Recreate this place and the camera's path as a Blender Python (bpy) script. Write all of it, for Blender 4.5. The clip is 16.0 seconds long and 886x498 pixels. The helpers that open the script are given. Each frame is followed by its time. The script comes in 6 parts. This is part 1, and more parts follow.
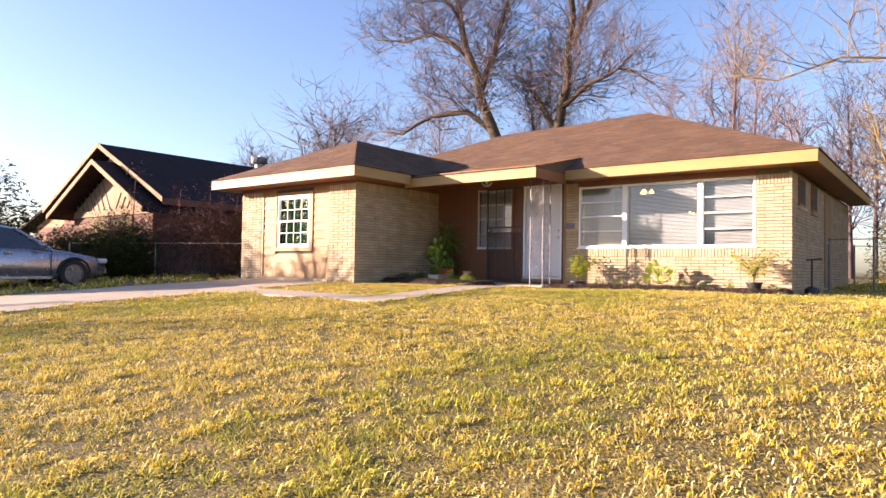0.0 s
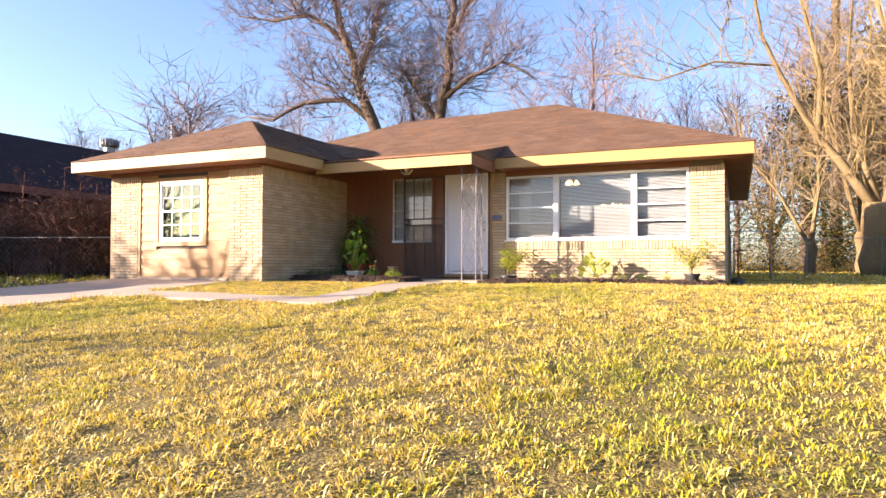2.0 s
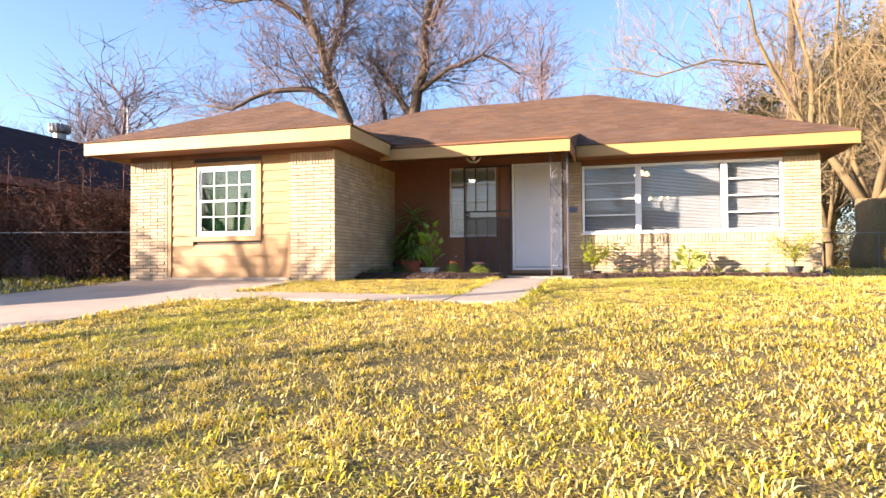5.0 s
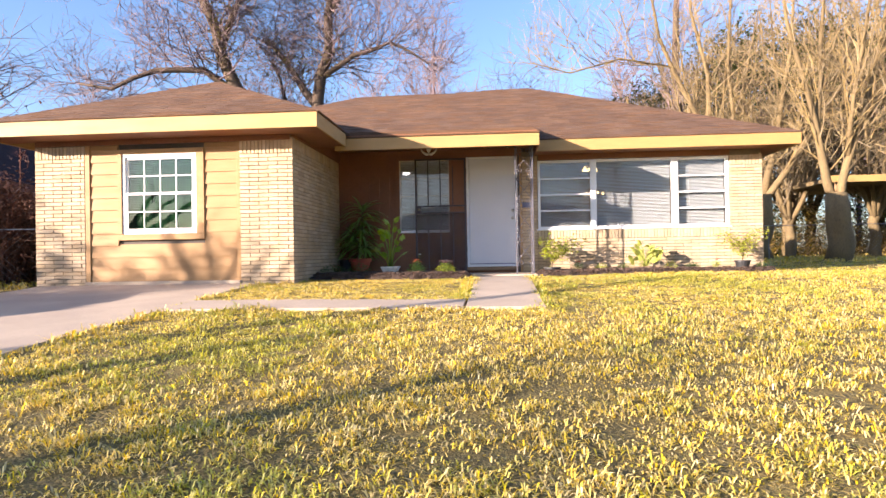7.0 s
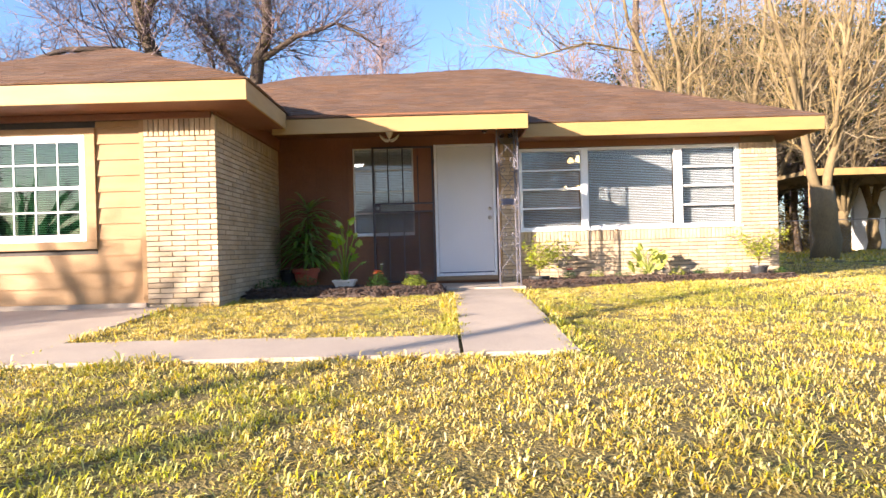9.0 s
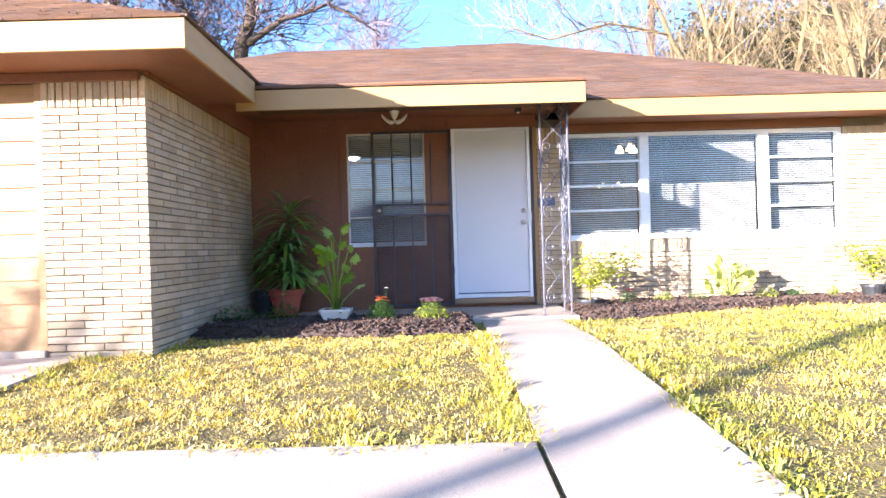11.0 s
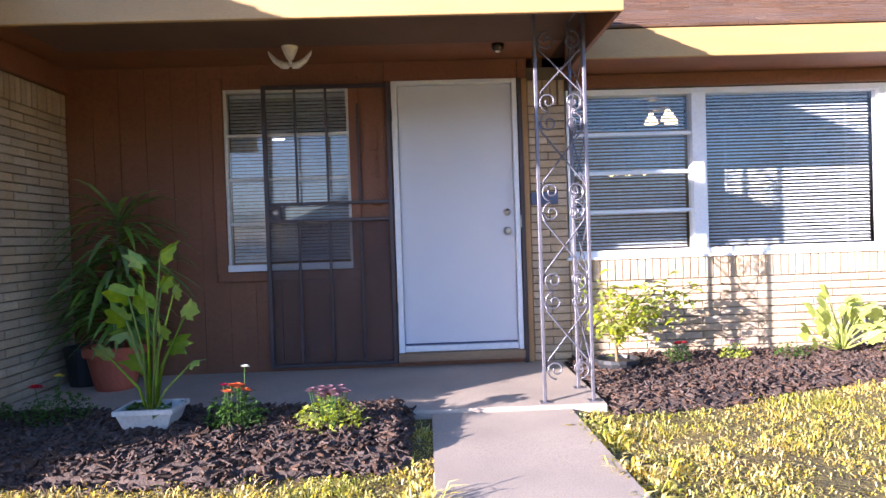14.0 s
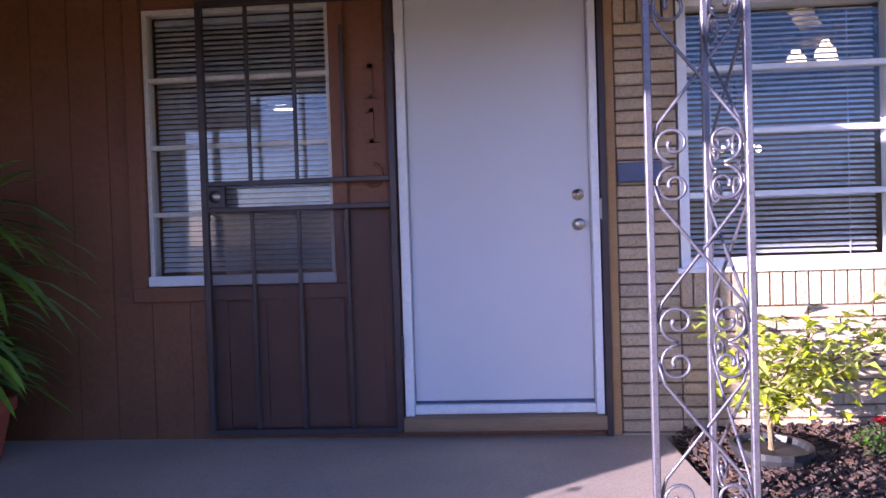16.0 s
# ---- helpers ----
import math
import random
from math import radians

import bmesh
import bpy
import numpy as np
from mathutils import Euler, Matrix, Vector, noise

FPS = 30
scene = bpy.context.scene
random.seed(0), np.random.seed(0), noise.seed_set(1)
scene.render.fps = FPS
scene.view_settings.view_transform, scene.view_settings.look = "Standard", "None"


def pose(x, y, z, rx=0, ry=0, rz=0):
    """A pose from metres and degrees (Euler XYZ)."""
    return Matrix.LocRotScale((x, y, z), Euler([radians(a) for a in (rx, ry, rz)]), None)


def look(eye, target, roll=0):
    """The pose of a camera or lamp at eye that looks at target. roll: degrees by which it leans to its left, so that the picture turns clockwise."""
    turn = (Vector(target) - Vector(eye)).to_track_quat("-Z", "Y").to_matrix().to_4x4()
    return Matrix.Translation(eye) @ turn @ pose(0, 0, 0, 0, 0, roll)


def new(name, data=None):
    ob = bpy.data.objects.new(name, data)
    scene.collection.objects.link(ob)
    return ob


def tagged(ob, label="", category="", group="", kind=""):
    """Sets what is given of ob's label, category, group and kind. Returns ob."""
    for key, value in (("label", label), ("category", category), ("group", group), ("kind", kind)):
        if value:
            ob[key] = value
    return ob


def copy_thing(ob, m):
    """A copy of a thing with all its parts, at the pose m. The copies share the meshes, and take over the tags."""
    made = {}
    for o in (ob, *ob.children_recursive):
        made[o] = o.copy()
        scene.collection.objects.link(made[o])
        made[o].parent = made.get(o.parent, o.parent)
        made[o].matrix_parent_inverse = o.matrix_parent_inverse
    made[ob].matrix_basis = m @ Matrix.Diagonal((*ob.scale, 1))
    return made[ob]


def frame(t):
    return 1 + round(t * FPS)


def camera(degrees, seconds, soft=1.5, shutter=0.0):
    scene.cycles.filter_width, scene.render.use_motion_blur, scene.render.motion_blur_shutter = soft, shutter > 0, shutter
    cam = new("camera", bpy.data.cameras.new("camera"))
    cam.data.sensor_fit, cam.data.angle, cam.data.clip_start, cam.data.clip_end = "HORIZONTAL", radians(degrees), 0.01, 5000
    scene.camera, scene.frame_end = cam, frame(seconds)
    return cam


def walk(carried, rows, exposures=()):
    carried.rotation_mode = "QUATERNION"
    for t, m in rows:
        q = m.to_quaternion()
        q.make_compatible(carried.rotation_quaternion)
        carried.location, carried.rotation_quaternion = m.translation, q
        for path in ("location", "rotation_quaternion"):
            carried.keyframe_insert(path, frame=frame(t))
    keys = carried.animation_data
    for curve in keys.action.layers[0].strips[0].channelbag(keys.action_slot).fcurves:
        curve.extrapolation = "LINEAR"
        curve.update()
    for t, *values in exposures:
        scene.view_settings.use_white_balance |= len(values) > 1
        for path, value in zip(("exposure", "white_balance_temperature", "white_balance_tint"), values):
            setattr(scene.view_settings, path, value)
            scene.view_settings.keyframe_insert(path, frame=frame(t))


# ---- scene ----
cam = camera(68.6, 16.0)
PATH = [
    (0, (10.219, -9.944, 0.346), (8.988, -8.369, 0.4), 0.9),
    (0.5, (9.676, -9.865, 0.376), (8.501, -8.248, 0.422), 0.8),
    (1, (9.24, -9.817, 0.385), (8.107, -8.169, 0.424), 0.7),
    (1.5, (8.756, -9.811, 0.345), (7.745, -8.086, 0.387), 0.5),
    (2, (8.242, -9.78, 0.316), (7.412, -7.961, 0.361), 0.2),
    (2.5, (7.729, -9.847, 0.303), (7.033, -7.973, 0.345), -0.1),
    (3, (7.13, -9.829, 0.244), (6.469, -7.943, 0.286), -0.2),
    (3.5, (6.497, -9.844, 0.224), (5.851, -7.952, 0.272), -0.3),
    (4, (5.926, -9.909, 0.232), (5.3, -8.01, 0.283), -0.4),
    (4.5, (5.322, -9.932, 0.214), (4.719, -8.026, 0.266), -0.4),
    (7, (3.064, -9.598, 0.362), (2.899, -7.604, 0.377), -1.0),
    (7.5, (2.873, -9.16, 0.419), (2.789, -7.162, 0.433), -1.4),
    (8, (2.765, -8.664, 0.478), (2.725, -6.664, 0.483), -1.5),
    (8.5, (2.704, -8.106, 0.526), (2.706, -6.106, 0.522), -1.6),
    (9, (2.604, -7.51, 0.552), (2.605, -5.51, 0.55), -1.6),
    (11.5, (2.267, -4.627, 0.777), (2.289, -2.627, 0.773), -1.7),
    (12, (2.309, -4.09, 0.797), (2.328, -2.09, 0.795), -1.7),
    (12.5, (2.38, -3.564, 0.807), (2.452, -1.565, 0.809), -1.8),
    (13, (2.53, -3.071, 0.86), (2.588, -1.072, 0.853), -1.8),
    (13.5, (2.661, -2.573, 0.929), (2.703, -0.574, 0.916), -2.0),
    (14, (2.727, -2.151, 0.986), (2.782, -0.152, 0.953), -1.9),
    (14.5, (2.836, -1.685, 0.954), (2.876, 0.315, 0.942), -1.9),
    (15, (2.897, -1.209, 0.993), (2.912, 0.791, 0.963), -2.0),
    (15.5, (2.969, -0.728, 0.962), (2.934, 1.271, 0.937), -1.9),
    (16, (2.917, -0.288, 0.989), (2.788, 1.708, 0.951), -1.8),
]
EXPOSURES = [(0.0, 1.86, 7050, 32), (1.5, 2.16, 7000, 30), (3.0, 2.08, 6900, 26), (4.5, 2.18, 6800, 25), (7.0, 1.97, 6550, 26), (9.2, 2.12, 6350, 22), (11.2, 2.74, 5400, 24), (12.4, 2.72, 5250, 24), (13.4, 2.42, 5250, 26), (14.5, 2.20, 5500, 34), (16.0, 1.98, 5200, 48)]
walk(cam, [(t, look(eye, target, roll)) for t, eye, target, roll in PATH], EXPOSURES)

# ---- body ----
# light: low winter sun from the front left, clear sky
SUN = Vector((1.40, 1.0, -0.36)).normalized()
sun = new("sun", bpy.data.lights.new("sun", "SUN"))
sun.data.energy, sun.data.angle, sun.data.color = 5.0, radians(0.5), (1.0, 0.89, 0.71)
sun.matrix_world = look((-30, -30, 12), Vector((-30, -30, 12)) + SUN)
world = bpy.data.worlds.new("sky")
scene.world = world
world.use_nodes = True
wn, wl = world.node_tree.nodes, world.node_tree.links
sky = wn.new("ShaderNodeTexSky")
sky.sky_type, sky.sun_disc = "NISHITA", False
sky.sun_elevation, sky.sun_rotation = math.asin(-SUN.z), math.atan2(-SUN.x, -SUN.y)
sky.ozone_density = 3.5
wl.new(sky.outputs[0], wn["Background"].inputs[0])
wn["Background"].inputs[1].default_value = 0.102


# ---- materials ----
def ramp_mix(nt, fac, a, b):
    m = nt.nodes.new("ShaderNodeMix")
    m.data_type = "RGBA"
    nt.links.new(fac, m.inputs[0])
    for slot, v in ((6, a), (7, b)):
        if isinstance(v, tuple):
            m.inputs[slot].default_value = (*v, 1)
        else:
            nt.links.new(v, m.inputs[slot])
    return m.outputs[2]


def material(name, a, b, c=None, scale=6.0, fine=60.0, rough=0.8, bump=0.3, metal=0.0, vary=0.0, island=False, stretch=(1, 1, 1), spec=0.5, through_light=0.0, depth=0.01):
    """Two colours mixed by broad stains, c by fine grain; vary: how far single pieces differ in brightness."""
    m = bpy.data.materials.new(name)
    m.use_nodes = True
    nt = m.node_tree
    n, l = nt.nodes, nt.links
    bs = n["Principled BSDF"]
    tc = n.new("ShaderNodeTexCoord")
    mp = n.new("ShaderNodeMapping")
    mp.inputs["Scale"].default_value = stretch
    geo = n.new("ShaderNodeNewGeometry")
    l.new(geo.outputs["Position"], mp.inputs[0])
    big, small = n.new("ShaderNodeTexNoise"), n.new("ShaderNodeTexNoise")
    for t, s, d in ((big, scale, 5.0), (small, fine, 3.0)):
        t.inputs["Scale"].default_value, t.inputs["Detail"].default_value = s, d
        l.new(mp.outputs[0], t.inputs["Vector"])
    r1 = n.new("ShaderNodeMapRange")
    r1.inputs[1].default_value, r1.inputs[2].default_value = 0.35, 0.65
    l.new(big.outputs[0], r1.inputs[0])
    col = ramp_mix(nt, r1.outputs[0], a, b)
    r2 = n.new("ShaderNodeMapRange")
    r2.inputs[1].default_value, r2.inputs[2].default_value, r2.inputs[4].default_value = 0.45, 0.75, 0.8
    l.new(small.outputs[0], r2.inputs[0])
    col = ramp_mix(nt, r2.outputs[0], col, c or tuple(v * 0.7 for v in a))
    if vary:
        src = geo.outputs["Random Per Island"]
        if not island:
            oi = n.new("ShaderNodeObjectInfo")
            src = oi.outputs["Random"]
        hs = n.new("ShaderNodeHueSaturation")
        rv = n.new("ShaderNodeMapRange")
        rv.inputs[3].default_value, rv.inputs[4].default_value = 1 - vary, 1 + vary
        l.new(src, rv.inputs[0])
        l.new(rv.outputs[0], hs.inputs["Value"])
        mul = n.new("ShaderNodeMath")
        mul.operation = "MULTIPLY"
        mul.inputs[1].default_value = 7.31
        l.new(src, mul.inputs[0])
        fr = n.new("ShaderNodeMath")
        fr.operation = "FRACT"
        l.new(mul.outputs[0], fr.inputs[0])
        rs = n.new("ShaderNodeMapRange")
        rs.inputs[3].default_value, rs.inputs[4].default_value = 1 - vary * 0.6, 1 + vary * 0.6
        l.new(fr.outputs[0], rs.inputs[0])
        l.new(rs.outputs[0], hs.inputs["Saturation"])
        l.new(col, hs.inputs["Color"])
        col = hs.outputs[0]
    l.new(col, bs.inputs["Base Color"])
    rr = n.new("ShaderNodeMapRange")
    rr.inputs[3].default_value, rr.inputs[4].default_value = max(rough - 0.1, 0.02), min(rough + 0.1, 1)
    l.new(big.outputs[0], rr.inputs[0])
    l.new(rr.outputs[0], bs.inputs["Roughness"])
    bs.inputs["Metallic"].default_value = metal
    bs.inputs["Specular IOR Level"].default_value = spec
    if bump:
        bp = n.new("ShaderNodeBump")
        bp.inputs["Strength"].default_value, bp.inputs["Distance"].default_value = bump, depth
        l.new(small.outputs[0], bp.inputs["Height"])
        l.new(bp.outputs[0], bs.inputs["Normal"])
    if through_light:
        tl = n.new("ShaderNodeBsdfTranslucent")
        l.new(col, tl.inputs[0])
        mx = n.new("ShaderNodeMixShader")
        mx.inputs[0].default_value = through_light
        l.new(bs.outputs[0], mx.inputs[1])
        l.new(tl.outputs[0], mx.inputs[2])
        l.new(mx.outputs[0], n["Material Output"].inputs[0])
    return m


def glass_mat(name, tint=(0.9, 0.95, 1.0), gloss=0.02, base=0.05):
    """Window pane: clear, with a mirror gloss that grows towards grazing views."""
    m = bpy.data.materials.new(name)
    m.use_nodes = True
    n, l = m.node_tree.nodes, m.node_tree.links
    n.remove(n["Principled BSDF"])
    tr, gl, mx, lw, pw, ma = (n.new(k) for k in ("ShaderNodeBsdfTransparent", "ShaderNodeBsdfGlossy", "ShaderNodeMixShader", "ShaderNodeLayerWeight", "ShaderNodeMath", "ShaderNodeMath"))
    tr.inputs[0].default_value = (*tint, 1)
    gl.inputs["Roughness"].default_value = gloss
    lw.inputs[0].default_value = 0.5
    pw.operation, ma.operation = "POWER", "MULTIPLY_ADD"
    pw.inputs[1].default_value = 5.0
    ma.inputs[1].default_value, ma.inputs[2].default_value = 0.9, base
    l.new(lw.outputs["Facing"], pw.inputs[0])
    l.new(pw.outputs[0], ma.inputs[0])
    l.new(ma.outputs[0], mx.inputs[0])
    l.new(tr.outputs[0], mx.inputs[1])
    l.new(gl.outputs[0], mx.inputs[2])
    l.new(mx.outputs[0], n["Material Output"].inputs[0])
    return m


def glow_mat(name, color, strength):
    m = bpy.data.materials.new(name)
    m.use_nodes = True
    bs = m.node_tree.nodes["Principled BSDF"]
    bs.inputs["Base Color"].default_value = (*color, 1)
    bs.inputs["Emission Color"].default_value = (*color, 1)
    bs.inputs["Emission Strength"].default_value = strength
    return m


BRICK = material("cream_brick", (0.499, 0.391, 0.262), (0.430, 0.318, 0.198), (0.318, 0.215, 0.120), scale=3, fine=90, rough=0.85, bump=0.6, vary=0.13)
BRICK_JOINED = material("cream_brick_joined", (0.499, 0.391, 0.262), (0.430, 0.318, 0.198), (0.318, 0.215, 0.120), scale=3, fine=90, rough=0.85, bump=0.6, vary=0.13, island=True)
MORTAR = material("mortar", (0.17, 0.13, 0.085), (0.13, 0.10, 0.065), scale=4, fine=120, rough=0.95, bump=0.6)
BROWN = material("brown_paint", (0.235, 0.090, 0.036), (0.20, 0.077, 0.031), (0.165, 0.063, 0.027), scale=2.5, fine=40, rough=0.6, bump=0.12)
FASCIA = material("tan_fascia_paint", (0.404, 0.249, 0.086), (0.361, 0.219, 0.076), (0.310, 0.189, 0.069), scale=2, fine=50, rough=0.6, bump=0.15, stretch=(1, 1, 4))
PANEL = material("tan_siding_paint", (0.38, 0.215, 0.085), (0.33, 0.185, 0.07), (0.28, 0.155, 0.062), scale=2, fine=45, rough=0.65, bump=0.2, stretch=(1, 1, 5))
WHITE = material("white_paint", (0.80, 0.80, 0.79), (0.74, 0.74, 0.74), (0.68, 0.68, 0.68), scale=3, fine=50, rough=0.45, bump=0.05)
DOORWHITE = material("white_door_paint", (0.640, 0.640, 0.656), (0.599, 0.599, 0.623), (0.574, 0.574, 0.599), scale=1.2, fine=120, rough=0.5, bump=0.06)
SHINGLE = material("brown_shingle", (0.145, 0.077, 0.040), (0.106, 0.055, 0.030), (0.062, 0.033, 0.021), scale=1.6, fine=160, rough=0.95, bump=0.7, vary=0.17, island=True)
CONCRETE = material("concrete", (0.50, 0.395, 0.29), (0.40, 0.315, 0.235), (0.29, 0.235, 0.18), scale=1.4, fine=130, rough=0.9, bump=0.12)
SOIL = material("thatch_soil", (0.215, 0.155, 0.038), (0.14, 0.105, 0.028), (0.062, 0.047, 0.017), scale=1.2, fine=45, rough=1.0, bump=0.8, depth=0.03)
GRASS = material("dormant_grass_blade", (0.88, 0.675, 0.185), (0.77, 0.59, 0.14), (0.48, 0.365, 0.095), scale=0.7, fine=8, rough=0.7, bump=0, vary=0.44, island=True, through_light=0.25)
GREENGRASS = material("green_grass_blade", (0.60, 0.53, 0.085), (0.43, 0.43, 0.065), (0.68, 0.54, 0.11), scale=0.7, fine=8, rough=0.6, bump=0, vary=0.3, island=True, through_light=0.25)
MULCH = material("dark_bark_mulch", (0.075, 0.044, 0.030), (0.05, 0.03, 0.021), (0.12, 0.075, 0.05), scale=8, fine=70, rough=0.9, bump=0.6, vary=0.5, island=True)
GLASS = glass_mat("window_glass", (0.93, 0.945, 0.95), base=0.05)
TINTED = glass_mat("green_tinted_glass", (0.38, 0.56, 0.44), base=0.08)
BARK = material("bark", (0.12, 0.082, 0.055), (0.085, 0.06, 0.042), (0.055, 0.04, 0.03), scale=4, fine=40, rough=0.95, bump=0.8, depth=0.03, stretch=(1, 1, 0.3))
PALEBARK = material("pale_bark", (0.205, 0.145, 0.064), (0.15, 0.106, 0.05), (0.10, 0.072, 0.038), scale=3, fine=40, rough=0.95, bump=0.6, depth=0.03, stretch=(1, 1, 0.3))
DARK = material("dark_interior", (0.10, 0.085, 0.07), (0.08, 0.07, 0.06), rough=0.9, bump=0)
IRON = material("grey_wrought_iron", (0.20, 0.19, 0.21), (0.15, 0.14, 0.16), (0.10, 0.09, 0.10), scale=12, fine=150, rough=0.4, bump=0.15, metal=0.6)
GATEIRON = material("brown_painted_iron", (0.075, 0.055, 0.055), (0.06, 0.045, 0.045), scale=10, fine=120, rough=0.45, bump=0.1, metal=0.3)


# ---- mesh helpers ----
def part(name, bm, mat_, parent=None, label="", smooth=False):
    me = bpy.data.meshes.new(name)
    bm.to_mesh(me)
    bm.free()
    return attach(name, me, mat_, parent, label, smooth)


def attach(name, me, mat_, parent=None, label="", smooth=False):
    if not me.materials:
        me.materials.append(mat_)
    if smooth:
        me.polygons.foreach_set("use_smooth", [True] * len(me.polygons))
    ob = new(name, me)
    if parent is not None:
        ob.parent = parent
    if label:
        tagged(ob, label)
    return ob


def thing(name, label, category, group="", at=(0, 0, 0), rz=0.0):
    ob = new(name)
    ob.empty_display_size = 0.1
    ob.matrix_world = pose(*at, 0, 0, rz)
    return tagged(ob, label, category, group)


def mesh(name, verts, faces):
    me = bpy.data.meshes.new(name)
    me.from_pydata([tuple(v) for v in verts], [], faces)
    me.update()
    return me


def box(bm, x0, y0, z0, x1, y1, z1, bevel=0.0, turn=None):
    lo, hi = (min(x0, x1), min(y0, y1), min(z0, z1)), (max(x0, x1), max(y0, y1), max(z0, z1))
    mid = Vector([(a + b) / 2 for a, b in zip(lo, hi)])
    size = Matrix.Diagonal((*[b - a for a, b in zip(lo, hi)], 1))
    got = bmesh.ops.create_cube(bm, size=1, matrix=Matrix.Translation(mid) @ (turn or Matrix()) @ size)
    if bevel:
        es = {e for v in got["verts"] for e in v.link_edges}
        bmesh.ops.bevel(bm, geom=list(es), offset=bevel, segments=1, affect="EDGES", profile=0.5)
    return bm


def boxed(*a, **k):
    return box(bmesh.new(), *a, **k)


def tube(bm, pts, radii, sides=6, cap=True):
    """A tapered round bar along points."""
    pts = [Vector(p) for p in pts]
    rings, up = [], None
    for i, p in enumerate(pts):
        d = (pts[min(i + 1, len(pts) - 1)] - pts[max(i - 1, 0)]).normalized()
        if up is None:
            up = d.orthogonal().normalized()
        up = (up - d * up.dot(d)).normalized()
        side = d.cross(up)
        r = radii[i] if hasattr(radii, "__len__") else radii
        rings.append([bm.verts.new(p + r * (math.cos(a) * up + math.sin(a) * side)) for a in [2 * math.pi * k / sides for k in range(sides)]])
    for a, b in zip(rings, rings[1:]):
        for k in range(sides):
            bm.faces.new((a[k], a[(k + 1) % sides], b[(k + 1) % sides], b[k]))
    if cap:
        bm.faces.new(rings[0][::-1])
        bm.faces.new(rings[-1])
    return bm


def lathe(bm, rows, sides=20, at=(0, 0, 0)):
    """A turned body: rows of (radius, height) from the bottom up."""
    rings = [[bm.verts.new((at[0] + r * math.cos(2 * math.pi * k / sides), at[1] + r * math.sin(2 * math.pi * k / sides), at[2] + z)) for k in range(sides)] for r, z in rows]
    for a, b in zip(rings, rings[1:]):
        for k in range(sides):
            bm.faces.new((a[k], a[(k + 1) % sides], b[(k + 1) % sides], b[k]))
    bm.faces.new(rings[0][::-1])
    bm.faces.new(rings[-1])
    return bm


def setting(ob, label="", category=""):
    return tagged(ob, label, category, kind="structure")


# ---- ground ----
def gz(x, y):
    """Height of the lawn: it rises gently to the house."""
    return -0.05 + 0.054 * max(min(y, 0.0), -11.0) - 0.03 * min(max(-5.0 - y, 0.0), 6.0) + 0.012 * math.sin(1.1 * x + 0.7 * y) * math.sin(0.9 * y)


def ticks(*runs):
    out = []
    for a, b, n in runs:
        out += [a + (b - a) * k / n for k in range(n)]
    return out + [runs[-1][1]]


gx = ticks((-900, -60, 6), (-60, -8, 13), (-8, 16, 48), (16, 60, 11), (60, 900, 6))
gy = ticks((-900, -60, 6), (-60, -14, 12), (-14, 14, 56), (14, 60, 12), (60, 900, 6))
gv = [(x, y, gz(x, y)) for y in gy for x in gx]
gf = [(j * len(gx) + i, j * len(gx) + i + 1, (j + 1) * len(gx) + i + 1, (j + 1) * len(gx) + i) for j in range(len(gy) - 1) for i in range(len(gx) - 1)]
ground = setting(attach("ground", mesh("ground", gv, gf), SOIL, smooth=True), "thatchy dormant lawn ground sloping up to the house", "ground")


def slab(name, x0, y0, x1, y1, top, thick=0.12, mat_=None, parent=None, n=(6, 12), skew=0.0):
    """A concrete slab that follows the ground: top is its height over the lawn."""
    xs = [x0 + (x1 - x0) * i / n[0] for i in range(n[0] + 1)]
    ys = [y0 + (y1 - y0) * j / n[1] for j in range(n[1] + 1)]
    k = len(xs) * len(ys)
    sk = lambda y: skew * (y - y1)
    vs = [(x + sk(y), y, gz(x, y) + top) for y in ys for x in xs] + [(x + sk(y), y, gz(x, y) + top - thick) for y in ys for x in xs]
    w = len(xs)
    fs = [(j * w + i, j * w + i + 1, (j + 1) * w + i + 1, (j + 1) * w + i) for j in range(n[1]) for i in range(n[0])]
    rim = [i for i in range(w)] + [j * w + w - 1 for j in range(1, len(ys))] + [n[1] * w + i for i in range(w - 2, -1, -1)] + [j * w for j in range(n[1] - 1, 0, -1)]
    fs += [(rim[(a + 1) % len(rim)], rim[a], rim[a] + k, rim[(a + 1) % len(rim)] + k) for a in range(len(rim))]
    return attach(name, mesh(name, vs, fs), mat_ or CONCRETE, parent)


setting(slab("pavement_walk", 2.735, -2.95, 3.55, 1.62, 0.03), "sunlit concrete front walk leading to the porch slab", "walkway")
setting(slab("pavement_strip", -0.5, -2.98, 2.705, -2.24, 0.03), "narrow concrete path joining the driveway and walk", "walkway")
setting(slab("driveway", -4.0, -16.0, -0.52, -0.06, 0.022, n=(8, 24)), "stained concrete driveway before the converted garage", "driveway")

# ---- house shell ----
def wall_box(name, x0, y0, x1, y1, z1, mat_, label, z0=-0.3):
    return setting(part(name, boxed(x0, y0, z0, x1, y1, z1), mat_), label, "wall")

COURSE, LONG = 0.0605, 0.30
brick_meshes = {}


